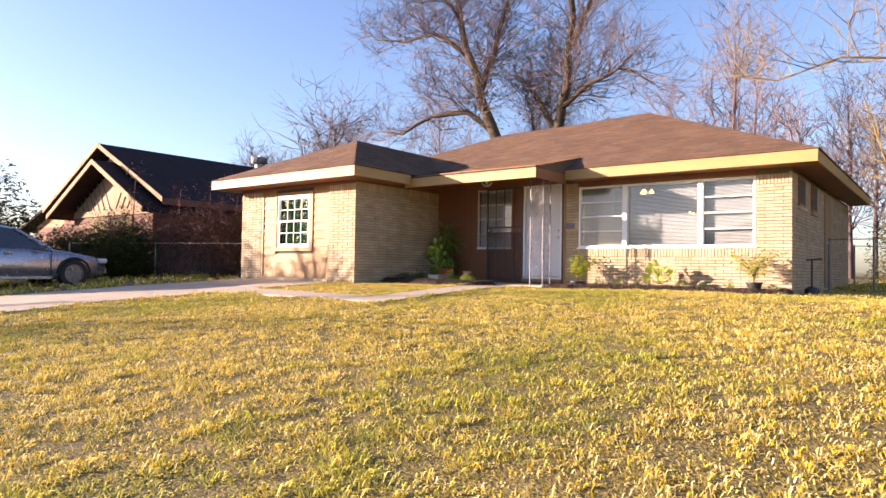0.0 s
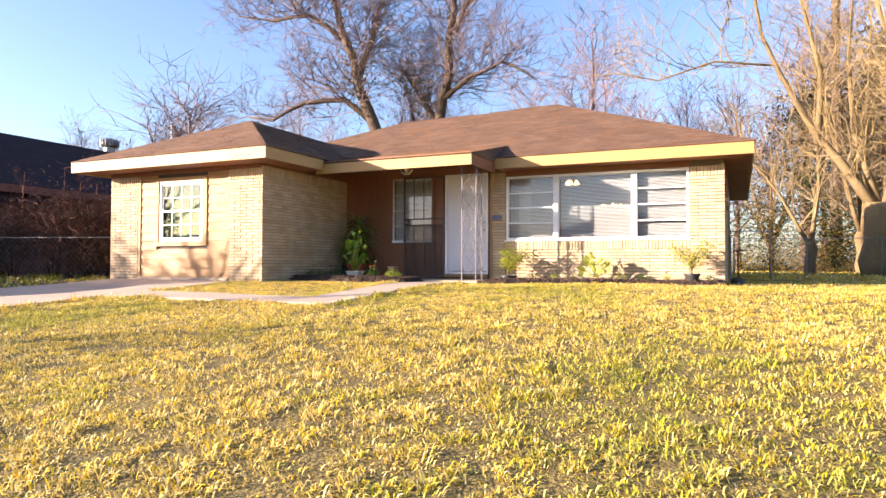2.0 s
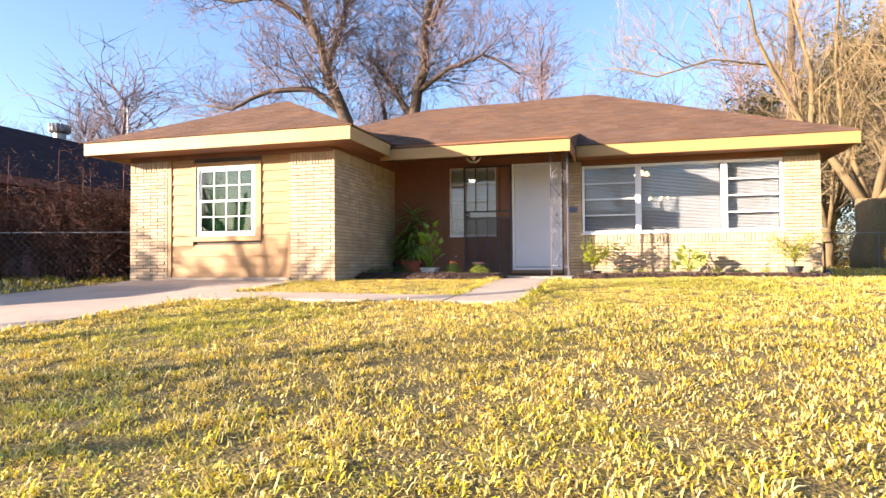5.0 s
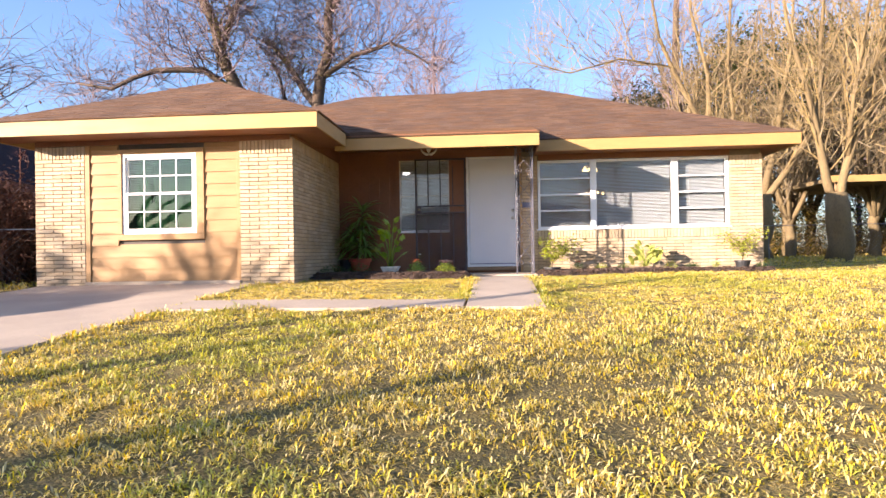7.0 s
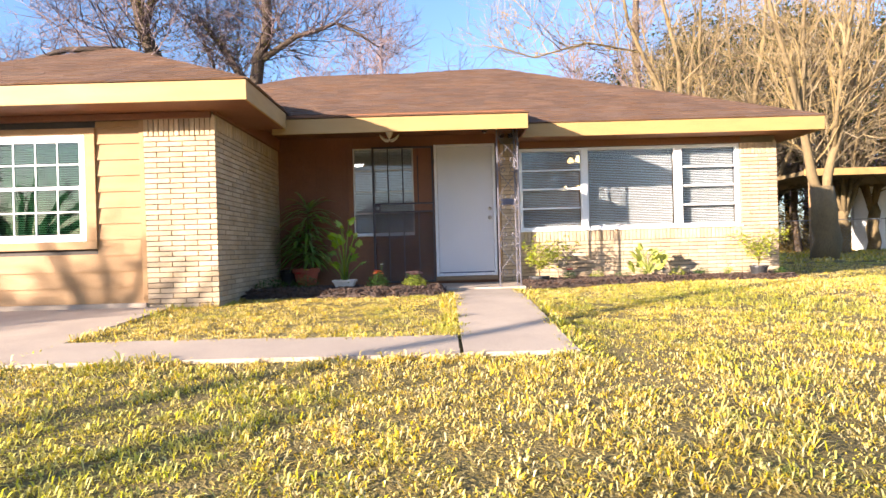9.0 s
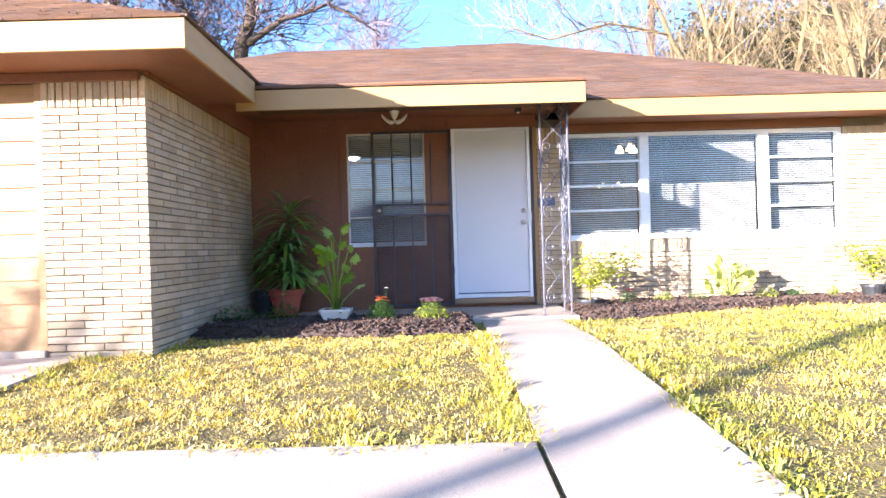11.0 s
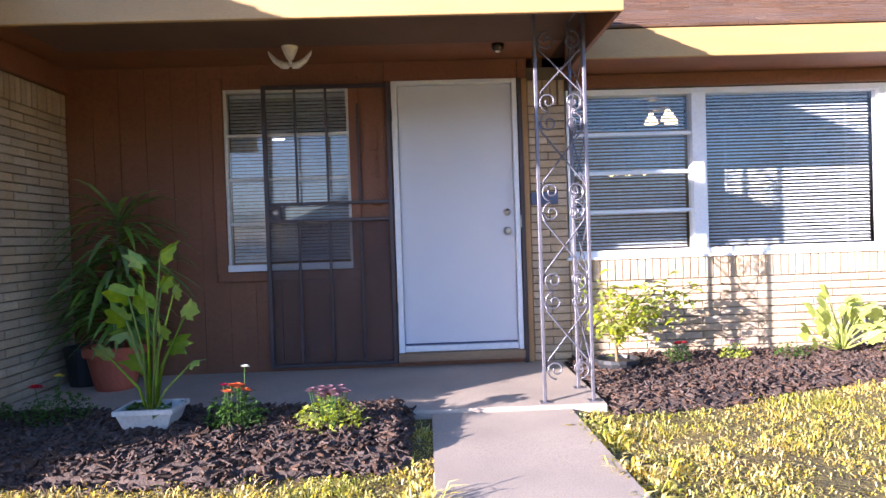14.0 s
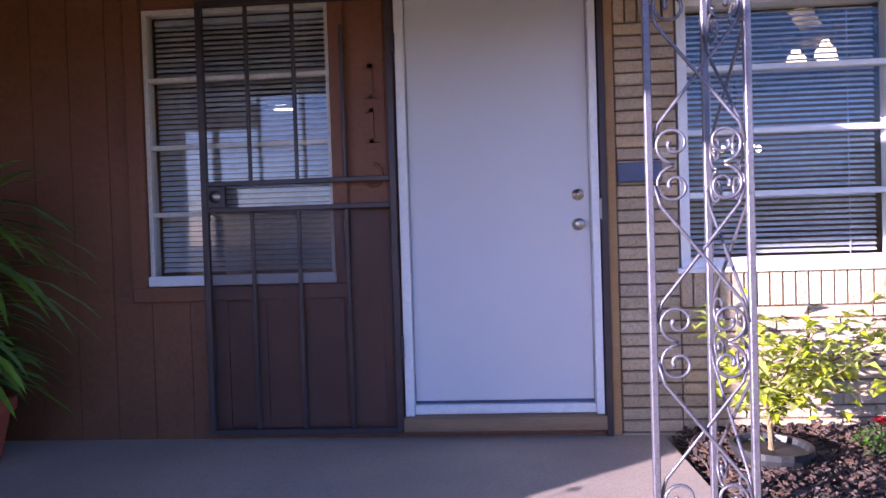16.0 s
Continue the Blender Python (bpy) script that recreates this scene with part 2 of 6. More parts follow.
def brick_mesh(w, h, proud=0.019):
    key = (round(w, 3), round(h, 3))
    if key not in brick_meshes:
        i, d = 0.004, 0.03
        vs = [(0, d, 0), (w, d, 0), (w, d, h), (0, d, h), (0, -proud + i, 0), (w, -proud + i, 0), (w, -proud + i, h), (0, -proud + i, h),
              (i, -proud, i), (w - i, -proud, i), (w - i, -proud, h - i), (i, -proud, h - i)]
        fs = [(8, 9, 10, 11)]
        for a in range(4):
            b = (a + 1) % 4
            fs += [(4 + a, 4 + b, 8 + b, 8 + a), (a, b, 4 + b, 4 + a)]
        me = mesh("brick", vs, fs)
        me.materials.append(BRICK)
        brick_meshes[key] = me
    return brick_meshes[key]


def brickwork(parent, origin, rz, runs, most=290):
    """Lays running-bond bricks on a wall's face. runs: (u0, u1, z0, z1, soldier course on top?). Past `most` the rest is joined."""
    rnd = random.Random(hash((round(origin[0], 2), round(origin[1], 2), len(runs))) % 1000)
    lay = []
    for u0, u1, z0, z1, soldier in runs:
        top = z1 - (0.2 if soldier else 0)
        row, z = 0, z0
        while z + COURSE <= top + 0.02:
            u = u0 - (LONG / 2 if row % 2 else 0)
            while u < u1 - 0.01:
                a, b = max(u, u0), min(u + LONG, u1)
                if b - a > 0.03:
                    lay.append((a + 0.004, z + 0.004, b - a - 0.008, COURSE - 0.0085))
                u += LONG
            z += COURSE
            row += 1
        if soldier:
            n = max(1, round((u1 - u0) / COURSE))
            w = (u1 - u0) / n
            lay += [(u0 + k * w + 0.004, z + 0.004, w - 0.008, z1 - z - 0.008) for k in range(n)]
    lay.sort(key=lambda b: abs(b[1] - 1.0))
    turn = pose(*origin, 0, 0, rz)
    vs, fs = [], []
    for k, (u, z, w, h) in enumerate(lay):
        me = brick_mesh(w, h)
        m = turn @ pose(u, rnd.uniform(-0.003, 0.003), z, 0, rnd.uniform(-0.15, 0.15), 0)
        if k < most:
            ob = new("brick", me)
            ob.parent = parent
            ob.matrix_parent_inverse = parent.matrix_world.inverted()
            ob.matrix_world = m
        else:
            fs += [tuple(i + len(vs) for i in p.vertices) for p in me.polygons]
            vs += [m @ v.co for v in me.vertices]
    if vs:
        ob = attach("brick_courses", mesh("brick_courses", vs, fs), BRICK_JOINED, parent)
        tagged(ob, "remaining courses of the same cream brick", kind="stuff")


brick_jobs = []


def ring_wall(name, x0, x1, y0, y1, z0, z1, holes, mat_, label):
    """A wall along x with openings (x0, x1, z0, z1) that go through it."""
    bm = bmesh.new()
    xs = sorted({x0, x1, *[h[0] for h in holes], *[h[1] for h in holes]})
    for a, b in zip(xs, xs[1:]):
        cuts = sorted([(h[2], h[3]) for h in holes if h[0] <= a + 1e-6 and h[1] >= b - 1e-6])
        z = z0
        for lo, hi in cuts:
            if lo > z + 1e-4:
                box(bm, a, y0, z, b, y1, lo)
            z = hi
        if z1 > z + 1e-4:
            box(bm, a, y0, z, b, y1, z1)
    return setting(part(name, bm, mat_), label, "wall")


ZT = 2.21  # underside of the eaves
# garage wing
w = wall_box("wall_garage_pier_west", -4.12, 0.016, -3.30, 0.16, ZT, MORTAR, "cream brick pier beside the garage siding")
brick_jobs.append((w, (-4.12, 0.016, 0), 0, [(0, 0.82, -0.06, 2.13, True)], 290))
w = wall_box("wall_garage_pier_east", -0.82, 0.016, -0.016, 0.16, ZT, MORTAR, "sunlit cream brick pier at the garage corner")
brick_jobs.append((w, (-0.82, 0.016, 0), 0, [(0, 0.834, -0.06, 2.15, True)], 290))
wall_gs = wall_box("wall_garage_side", -0.16, 0.16, -0.016, 3.1, 2.36, MORTAR, "long shaded wall of thin cream bricks")
brick_jobs.append((wall_gs, (-0.016, 0.004, 0), 90, [(0.0, 2.93, -0.06, 2.18, True)], 290))
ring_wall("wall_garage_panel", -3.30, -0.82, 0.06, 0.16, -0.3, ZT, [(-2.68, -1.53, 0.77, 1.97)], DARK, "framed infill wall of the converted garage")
wall_box("wall_garage_west", -4.12, 0.16, -3.98, 11.1, ZT, MORTAR, "brick side wall beside the neighbour's hedge")
# entry wall, brown boards
ring_wall("wall_entry", -0.016, 3.56, 2.95, 3.09, -0.3, 2.42, [(1.195, 2.165, 0.775, 2.19), (2.50, 3.48, 0.06, 2.215)], BROWN, "dark brown boarded entry wall in the porch shade")
# living room front
w = ring_wall("wall_front", 3.56, 8.0 - 0.016, 2.946, 3.09, -0.3, 2.3, [(3.86, 7.42, 0.79, 2.12)], MORTAR, "cream brick front wall below and beside the picture window")
brick_jobs.append((w, (3.565, 2.946, 0), 0, [(0, 0.295, -0.06, 2.2, True), (0.295, 3.855, -0.06, 0.79, True), (3.855, 4.451, -0.06, 2.12, True)], 298))
w = wall_box("wall_east", 7.84, 3.09, 7.984, 11.1, ZT, MORTAR, "shaded brick side wall facing the grass strip")
brick_jobs.append((w, (7.984, 2.93, 0), 90, [(0.0, 8.17, -0.06, 2.15, True)], 120))
wall_box("wall_north", -3.98, 10.96, 7.84, 11.1, ZT, MORTAR, "plain back wall of the house")
# rooms seen through the panes
setting(part("ceiling", boxed(0.0, 3.12, 2.42, 7.83, 10.95, 2.46), WHITE), "plain white room ceiling", "ceiling")
setting(part("ceiling_garage", boxed(-3.97, 0.17, 2.3, -0.17, 3.3, 2.34), WHITE), "plain white ceiling of the garage room", "ceiling")
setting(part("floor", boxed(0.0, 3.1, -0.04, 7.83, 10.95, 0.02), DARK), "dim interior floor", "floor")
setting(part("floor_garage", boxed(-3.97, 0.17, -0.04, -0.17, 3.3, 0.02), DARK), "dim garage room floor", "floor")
setting(part("wall_room_back", boxed(-0.15, 6.9, 0.02, 7.83, 7.0, 2.45), PANEL), "tan inner wall behind the front rooms", "wall")
setting(part("wall_room_side", boxed(-0.15, 3.1, 0.02, -0.02, 6.9, 2.45), PANEL), "tan inner side wall", "wall")
setting(part("wall_room_part", boxed(3.64, 3.1, 0.02, 3.72, 5.2, 2.45), PANEL), "inner partition beside the entry", "wall")
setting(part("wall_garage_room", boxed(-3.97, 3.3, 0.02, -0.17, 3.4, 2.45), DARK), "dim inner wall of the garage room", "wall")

# ---- roofs ----
PITCH = 0.457
TAB, EXPO = 0.30, 0.135


def shingles(parent, origin, u, v, reach, left, right, seed):
    """Rows of shingle tabs on a slope: u along the eave, v up the slope (per metre of run)."""
    rnd = random.Random(seed)
    o, u, v = Vector(origin), Vector(u), Vector(v)
    nrm = u.cross(v).normalized()
    if nrm.z < 0:
        nrm.negate()
    step = EXPO / v.length
    vs, fs = [], []
    r, row = 0.0, 0
    while r < reach - 0.02:
        r1 = min(r + step * 1.35, reach)
        a = left(r) - rnd.uniform(0, TAB)
        end = right(r)
        while a < end:
            b = a + TAB * rnd.uniform(0.75, 1.2)
            lo, hi = max(a, left(r)), min(b, end)
            lo2, hi2 = max(lo, left(r1)), min(hi, right(r1))
            if hi - lo > 0.03:
                if hi2 < lo2:
                    lo2 = hi2 = (lo2 + hi2) / 2
                lift, k, drop = rnd.uniform(0.014, 0.022), len(vs), rnd.uniform(-0.006, 0.004)
                f = o + v * (r + drop)
                vs += [f + u * (lo + 0.002) + nrm * lift, f + u * (hi - 0.002) + nrm * lift, o + v * r1 + u * hi2 + nrm * 0.006, o + v * r1 + u * lo2 + nrm * 0.006,
                       f + u * (lo + 0.002), f + u * (hi - 0.002)]
                fs += [(k, k + 1, k + 2, k + 3), (k + 4, k + 5, k + 1, k), (k + 4, k, k + 3), (k + 1, k + 5, k + 2)]
            a = b
        r += step
        row += 1
    ob = attach("shingle_courses", mesh("shingle_courses", vs, fs), SHINGLE, parent)
    return tagged(ob, "overlapping brown asphalt shingle tabs", kind="stuff")


def deck(name, verts, faces, label):
    return setting(attach(name, mesh(name, verts, faces), SHINGLE), label, "roof")


E0, ZE = 0.57, 2.42
XR, YF, YB, XL = 8.5, 2.38, 11.6, -4.61
hr = (YB - YF) / 2
ym = YF + hr
main = deck("roof_main", [(XL, YF, ZE), (XR, YF, ZE), (XR, YB, ZE), (XL, YB, ZE), (XL + hr, ym, ZE + PITCH * 4.22), (1.7, ym, ZE + PITCH * 4.22), (XR - hr, ym, ZE + PITCH * hr)],
            [(0, 1, 6, 5, 4), (1, 2, 6), (2, 3, 4, 5, 6), (3, 0, 4), (3, 2, 1, 0)], "low brown shingled hip roof with a small raised peak")
def main_left(r):
    return (XL + r) if r < 4.22 else 1.7 + (r - 4.22) * 5.2
shingles(main, (0, YF, ZE), (1, 0, 0), (0, 1, PITCH), hr, main_left, lambda r: XR - r, 1)
shingles(main, (XR, 0, ZE), (0, 1, 0), (-1, 0, PITCH), hr, lambda r: YF + r, lambda r: YB - r, 2)
gw = (E0 - XL) / 2
gm = XL + gw
gar = deck("roof_garage", [(XL, -0.6, ZE), (E0, -0.6, ZE), (E0, YF + 0.3, ZE), (XL, YF + 0.3, ZE), (gm, -0.6 + gw, ZE + PITCH * gw), (gm, YF + gw + 0.3, ZE + PITCH * gw)],
           [(0, 1, 4), (1, 2, 5, 4), (3, 0, 4, 5), (3, 2, 1, 0), (2, 3, 5)], "brown shingled hip roof over the garage wing")
shingles(gar, (0, -0.6, ZE), (1, 0, 0), (0, 1, PITCH), gw, lambda r: XL + r, lambda r: E0 - r, 3)
shingles(gar, (E0, 0, ZE), (0, 1, 0), (-1, 0, PITCH), gw, lambda r: -0.6 + r, lambda r: YF + r + 0.15, 4)
YP, ZP, XP = 1.19, 2.345, 3.81
ps = 0.224
pd = 2.01
por = deck("roof_porch", [(0.3, YP, ZP), (XP, YP, ZP), (XP, YP + pd, ZP + ps * pd), (-1.2, YP + pd, ZP + ps * pd), (XP, YF, ZE - 0.08), (0.3, YF, ZE - 0.08)],
           [(0, 1, 2, 3), (1, 4, 2), (0, 5, 4, 1)], "shallow brown shingled porch roof")
shingles(por, (0, YP, ZP), (1, 0, 0), (0, 1, ps), pd, lambda r: 0.56 - 0.62 * r, lambda r: XP, 5)
# fascia boards
def board(name, x0, y0, z0, x1, y1, z1, label, mat_=None):
    return setting(part(name, boxed(x0, y0, z0, x1, y1, z1, bevel=0.004), mat_ or FASCIA), label, "trim")
board("trim_fascia_garage", XL, -0.585, 2.2, E0 - 0.012, -0.555, 2.415, "sunlit tan fascia board along the garage eave")
board("trim_fascia_garage_east", E0 - 0.045, -0.552, 2.2, E0 - 0.015, 1.2, 2.413, "shaded tan fascia board on the garage side")
board("trim_fascia_garage_west", XL + 0.012, -0.552, 2.2, XL + 0.042, 11.5, 2.413, "tan fascia board on the far side")
board("trim_fascia_porch", 0.36, YP + 0.012, 2.135, XP - 0.012, YP + 0.042, 2.335, "tan fascia board over the porch, half in shadow")
board("trim_fascia_porch_end", XP - 0.042, YP + 0.044, 2.135, XP - 0.014, YF + 0.1, 2.34, "shaded end board of the porch roof", BROWN)
board("trim_fascia_main", XP, YF + 0.012, 2.21, XR - 0.012, YF + 0.042, 2.415, "sunlit tan fascia board over the picture window")
board("trim_fascia_east", XR - 0.045, YF + 0.044, 2.21, XR - 0.015, YB - 0.05, 2.413, "shaded fascia board along the side eave")
# soffits
def soffit(name, x0, y0, x1, y1, z, label):
    return setting(part(name, boxed(x0, y0, z, x1, y1, z + 0.015), BROWN), label, "soffit")
soffit("ceiling_soffit_garage", XL + 0.05, -0.55, E0 - 0.05, 0.02, 2.212, "dark brown eave boards under the garage roof")
soffit("ceiling_soffit_garage_side", -0.02, 0.022, E0 - 0.05, 1.24, 2.213, "dark brown eave boards along the side wall")
soffit("ceiling_porch", -0.02, 1.24, XP - 0.05, 2.96, 2.375, "dark brown painted porch ceiling")
soffit("ceiling_soffit_main", XP, YF + 0.05, XR - 0.05, 2.96, 2.225, "dark brown eave boards over the window")
soffit("ceiling_soffit_east", 7.98, 2.962, XR - 0.05, YB - 0.1, 2.224, "dark brown eave boards along the side")
board("trim_frieze", 3.88, 2.90, 2.12, 7.42, 2.944, 2.222, "dark brown frieze board over the picture window", BROWN)
board("trim_frieze_side", -0.014, 0.024, 2.185, 0.03, 2.94, 2.372, "dark brown frieze board on top of the side wall", BROWN)
board("trim_frieze_garage", -4.1, -0.028, 2.135, -0.03, 0.014, 2.21, "dark brown frieze board over the garage front", BROWN)
# porch slab
bm = bmesh.new()
box(bm, -0.02, 1.60, -0.25, 3.77, 3.0, -0.01, bevel=0.012)
setting(part("floor_porch_slab", bm, CONCRETE), "worn grey concrete porch slab with stains", "porch slab")

# ---- windows, door and iron ----
SLAT = material("white_blind_slat", (0.80, 0.80, 0.78), (0.76, 0.76, 0.74), rough=0.5, bump=0, fine=20, through_light=0.15)
STEEL = material("brushed_nickel", (0.62, 0.58, 0.50), (0.5, 0.46, 0.4), rough=0.3, bump=0.05, metal=1.0)
WOODSILL = material("weathered_wood_sill", (0.30, 0.19, 0.10), (0.22, 0.14, 0.08), rough=0.8, fine=50, stretch=(0.3, 1, 3))
BLUEPLATE = material("slate_blue_plate", (0.10, 0.12, 0.20), (0.08, 0.09, 0.16), rough=0.4, bump=0.05)
LIT = glow_mat("warm_bulb_glass", (1.0, 0.70, 0.25), 1.7)
FROST = material("frosted_glass", (0.75, 0.70, 0.60), (0.70, 0.64, 0.54), rough=0.35, bump=0)
BRONZE = material("dark_bronze", (0.06, 0.045, 0.035), (0.05, 0.035, 0.03), rough=0.4, metal=0.6, bump=0)


def bar(parent, name, x0, z0, x1, z1, y0, y1, mat_, label="", bevel=0.003):
    return part(name, boxed(x0, y0, z0, x1, y1, z1, bevel=bevel), mat_, parent, label)


def pane(parent, x0, z0, x1, z1, y, mat_=None):
    return part("pane", boxed(x0, y, z0, x1, y + 0.004, z1), mat_ or GLASS, parent)


def frame_of(parent, x0, z0, x1, z1, y0, y1, w, mat_, name="window_frame"):
    bm = bmesh.new()
    box(bm, x0, y0, z0, x1, y1, z0 + w)
    box(bm, x0, y0, z1 - w, x1, y1, z1)
    box(bm, x0, y0, z0 + w, x0 + w, y1, z1 - w)
    box(bm, x1 - w, y0, z0 + w, x1, y1, z1 - w)
    return part(name, bm, mat_, parent)


def blind(x0, x1, z0, z1, y, tilt, group):
    """Mini blind: headrail, bottom rail, cords and slats."""
    t = thing("window_blind", "white horizontal mini blind behind the glass, slats half open", "blind", group, at=(x0, y, z1))
    w, h = x1 - x0, z1 - z0
    part("headrail", boxed(0, -0.012, -0.03, w, 0.014, 0, bevel=0.003), SLAT, t)
    part("bottom_rail", boxed(0, -0.010, -h, w, 0.010, -h + 0.014, bevel=0.003), SLAT, t)
    for u in (0.14, 0.86):
        part("cord", tube(bmesh.new(), [(w * u, -0.014, -0.03), (w * u, -0.014, -h)], 0.0022, 4), SLAT, t)
    c, s = math.cos(radians(tilt)) * 0.0125, math.sin(radians(tilt)) * 0.0125
    vs = [(0, -c, -s), (w, -c, -s), (w, 0, 0.003), (0, 0, 0.003), (w, c, s), (0, c, s)]
    me = mesh("slat", vs + [(x, yy, zz - 0.0012) for x, yy, zz in vs], [(0, 1, 2, 3), (3, 2, 4, 5), (9, 8, 7, 6), (11, 10, 8, 9), (0, 6, 7, 1), (5, 4, 10, 11)])
    me.materials.append(SLAT)
    n = int((h - 0.06) / 0.027)
    for k in range(n):
        ob = new("slat", me)
        ob.parent = t
        ob.location = (0, 0, -0.045 - k * 0.027)
    return t


# garage window: white double-hung, eight lights a sash
win = setting(thing("window_1", "white double-hung window with grid panes in tan siding", "window"))
X0, X1, Z0, Z1 = -2.70, -1.51, 0.75, 1.985
frame_of(win, X0, Z0, X1, Z1, 0.015, 0.085, 0.045, WHITE)
ZM = 1.37
for nm, za, zb, yo in (("upper_sash", ZM - 0.015, Z1 - 0.045, 0.04), ("lower_sash", Z0 + 0.045, ZM + 0.02, 0.024)):
    frame_of(win, X0 + 0.046, za, X1 - 0.046, zb, yo, yo + 0.03, 0.036, WHITE, nm)
    xa, xb, zc, zd = X0 + 0.082, X1 - 0.082, za + 0.036, zb - 0.036
    for i in range(4):
        for j in range(2):
            pane(win, xa + (xb - xa) * i / 4 + 0.006, zc + (zd - zc) * j / 2 + 0.006, xa + (xb - xa) * (i + 1) / 4 - 0.006, zc + (zd - zc) * (j + 1) / 2 - 0.006, yo + 0.014, TINTED)
    for i in range(1, 4):
        u = xa + (xb - xa) * i / 4
        bar(win, "muntin", u - 0.009, zc, u + 0.009, zd, yo + 0.006, yo + 0.026, WHITE)
    bar(win, "muntin", xa, (zc + zd) / 2 - 0.009, xb, (zc + zd) / 2 + 0.009, yo + 0.004, yo + 0.028, WHITE)
blind(X0 + 0.06, X1 - 0.06, Z0 + 0.05, Z1 - 0.03, 0.115, 35, "blinds")
# lapped siding around it
TRIMX0, TRIMX1, TRIMZ0, TRIMZ1 = -2.775, -1.385, 0.655, 2.06
sid = setting(thing("wall_siding", "tan lapped board siding closing the old garage opening", "siding"))
lap, z, k = 0.185, 0.02, 0
while z < 2.12:
    zt = min(z + lap + 0.02, 2.135)
    for xa, xb in ((-3.22, -0.875),) if (zt < TRIMZ0 or z > TRIMZ1) else ((-3.22, TRIMX0), (TRIMX1, -0.875)):
        vs = [(xa, 0.012, z), (xb, 0.012, z), (xb, 0.032, zt), (xa, 0.032, zt), (xa, 0.06, z), (xb, 0.06, z), (xb, 0.06, zt), (xa, 0.06, zt)]
        attach("board", mesh("board", vs, [(0, 1, 2, 3), (4, 5, 1, 0), (3, 2, 6, 7), (0, 3, 7, 4), (1, 5, 6, 2)]), PANEL, sid)
    z += lap
    k += 1
bar(sid, "corner_board", -3.298, -0.02, -3.222, 2.135, 0.0, 0.058, PANEL)
bar(sid, "corner_board", -0.873, -0.02, -0.815, 2.135, 0.0, 0.058, PANEL)
for xa, za, xb, zb in ((TRIMX0, Z1 + 0.002, TRIMX1, TRIMZ1), (TRIMX0, TRIMZ0, TRIMX1, Z0 - 0.002), (TRIMX0, Z0 - 0.002, X0 - 0.002, Z1 + 0.002), (X1 + 0.002, Z0 - 0.002, TRIMX1, Z1 + 0.002)):
    bar(sid, "casing", xa, za, xb, zb, -0.004, 0.058, PANEL)
setting(part("trim_footing", boxed(-3.3, -0.03, -0.15, -0.82, 0.06, 0.018, bevel=0.006), CONCRETE), "low concrete kerb under the siding", "kerb")

# picture window: awning lights beside a fixed pane
win = setting(thing("window_2", "wide white picture window with blinds and side awning sashes", "window"))
YW = 2.975
frame_of(win, 3.87, 0.80, 7.41, 2.11, YW - 0.035, YW + 0.06, 0.045, WHITE)
bar(win, "sill", 3.84, 0.775, 7.44, 0.80, 2.90, YW + 0.06, WHITE)
for a, b in ((4.86, 4.975), (6.375, 6.485)):
    bar(win, "mullion", a, 0.845, b, 2.065, YW - 0.05, YW + 0.05, WHITE)
for a, b in ((3.915, 4.86), (6.485, 7.365)):
    zs = [0.845, 1.15, 1.455, 1.76, 2.065]
    for z in zs[1:-1]:
        bar(win, "rail", a, z - 0.014, b, z + 0.014, YW - 0.03, YW + 0.02, WHITE)
    for za, zb in zip(zs, zs[1:]):
        pane(win, a, za + 0.014, b, zb - 0.014, YW)
pane(win, 4.975, 0.845, 6.375, 2.065, YW)
for a, b in ((3.93, 4.85), (4.985, 6.365), (6.495, 7.355)):
    blind(a, b, 0.815, 2.10, YW + 0.085, 36, "blinds")

# entry window, four awning lights
win = setting(thing("window_3", "aluminium awning window of four lights in the brown wall", "window"))
frame_of(win, 1.196, 0.775, 2.164, 2.19, 2.955, 3.02, 0.022, FROST)
bar(win, "sill", 1.12, 0.70, 2.24, 0.772, 2.915, 2.99, BROWN)
bar(win, "sill_edge", 1.196, 0.778, 2.164, 0.83, 2.925, 2.954, WHITE)
for k in range(4):
    za, zb = 0.80 + 0.345 * k, 0.80 + 0.345 * (k + 1)
    pane(win, 1.216, za + 0.012, 2.144, zb - 0.01, 2.978)
    if k:
        bar(win, "rail", 1.216, za - 0.012, 2.144, za + 0.012, 2.962, 2.998, FROST)
blind(1.216, 2.144, 0.80, 2.17, 3.06, 55, "blinds")
# boards on the entry wall: grooves and casing
brd = setting(thing("wall_boards", "brown vertical board cladding with narrow grooves", "cladding"))
u = 0.002
while u < 2.42:
    w = 0.2
    spans = [(-0.03, 2.372)] if (u + w < 1.12 or u > 2.24) else [(-0.03, 0.698), (2.2, 2.372)]
    for za, zb in spans:
        b = min(u + w, 2.44)
        part("board", boxed(u + 0.0018, 2.943, za, b - 0.0018, 2.95, zb), BROWN, brd)
    u += w
bar(brd, "casing", 1.11, 0.70, 1.194, 2.27, 2.925, 2.942, BROWN)
bar(brd, "casing", 2.166, 0.83, 2.24, 2.27, 2.925, 2.942, BROWN)
bar(brd, "casing", 3.484, -0.008, 3.516, 2.215, 2.90, 2.949, GATEIRON)
bar(brd, "casing", 3.518, -0.008, 3.562, 2.215, 2.918, 2.949, PANEL)
bar(brd, "casing", 3.486, 2.217, 3.562, 2.372, 2.925, 2.949, BROWN)
bar(brd, "casing", 2.45, 2.217, 3.484, 2.372, 2.925, 2.949, BROWN)

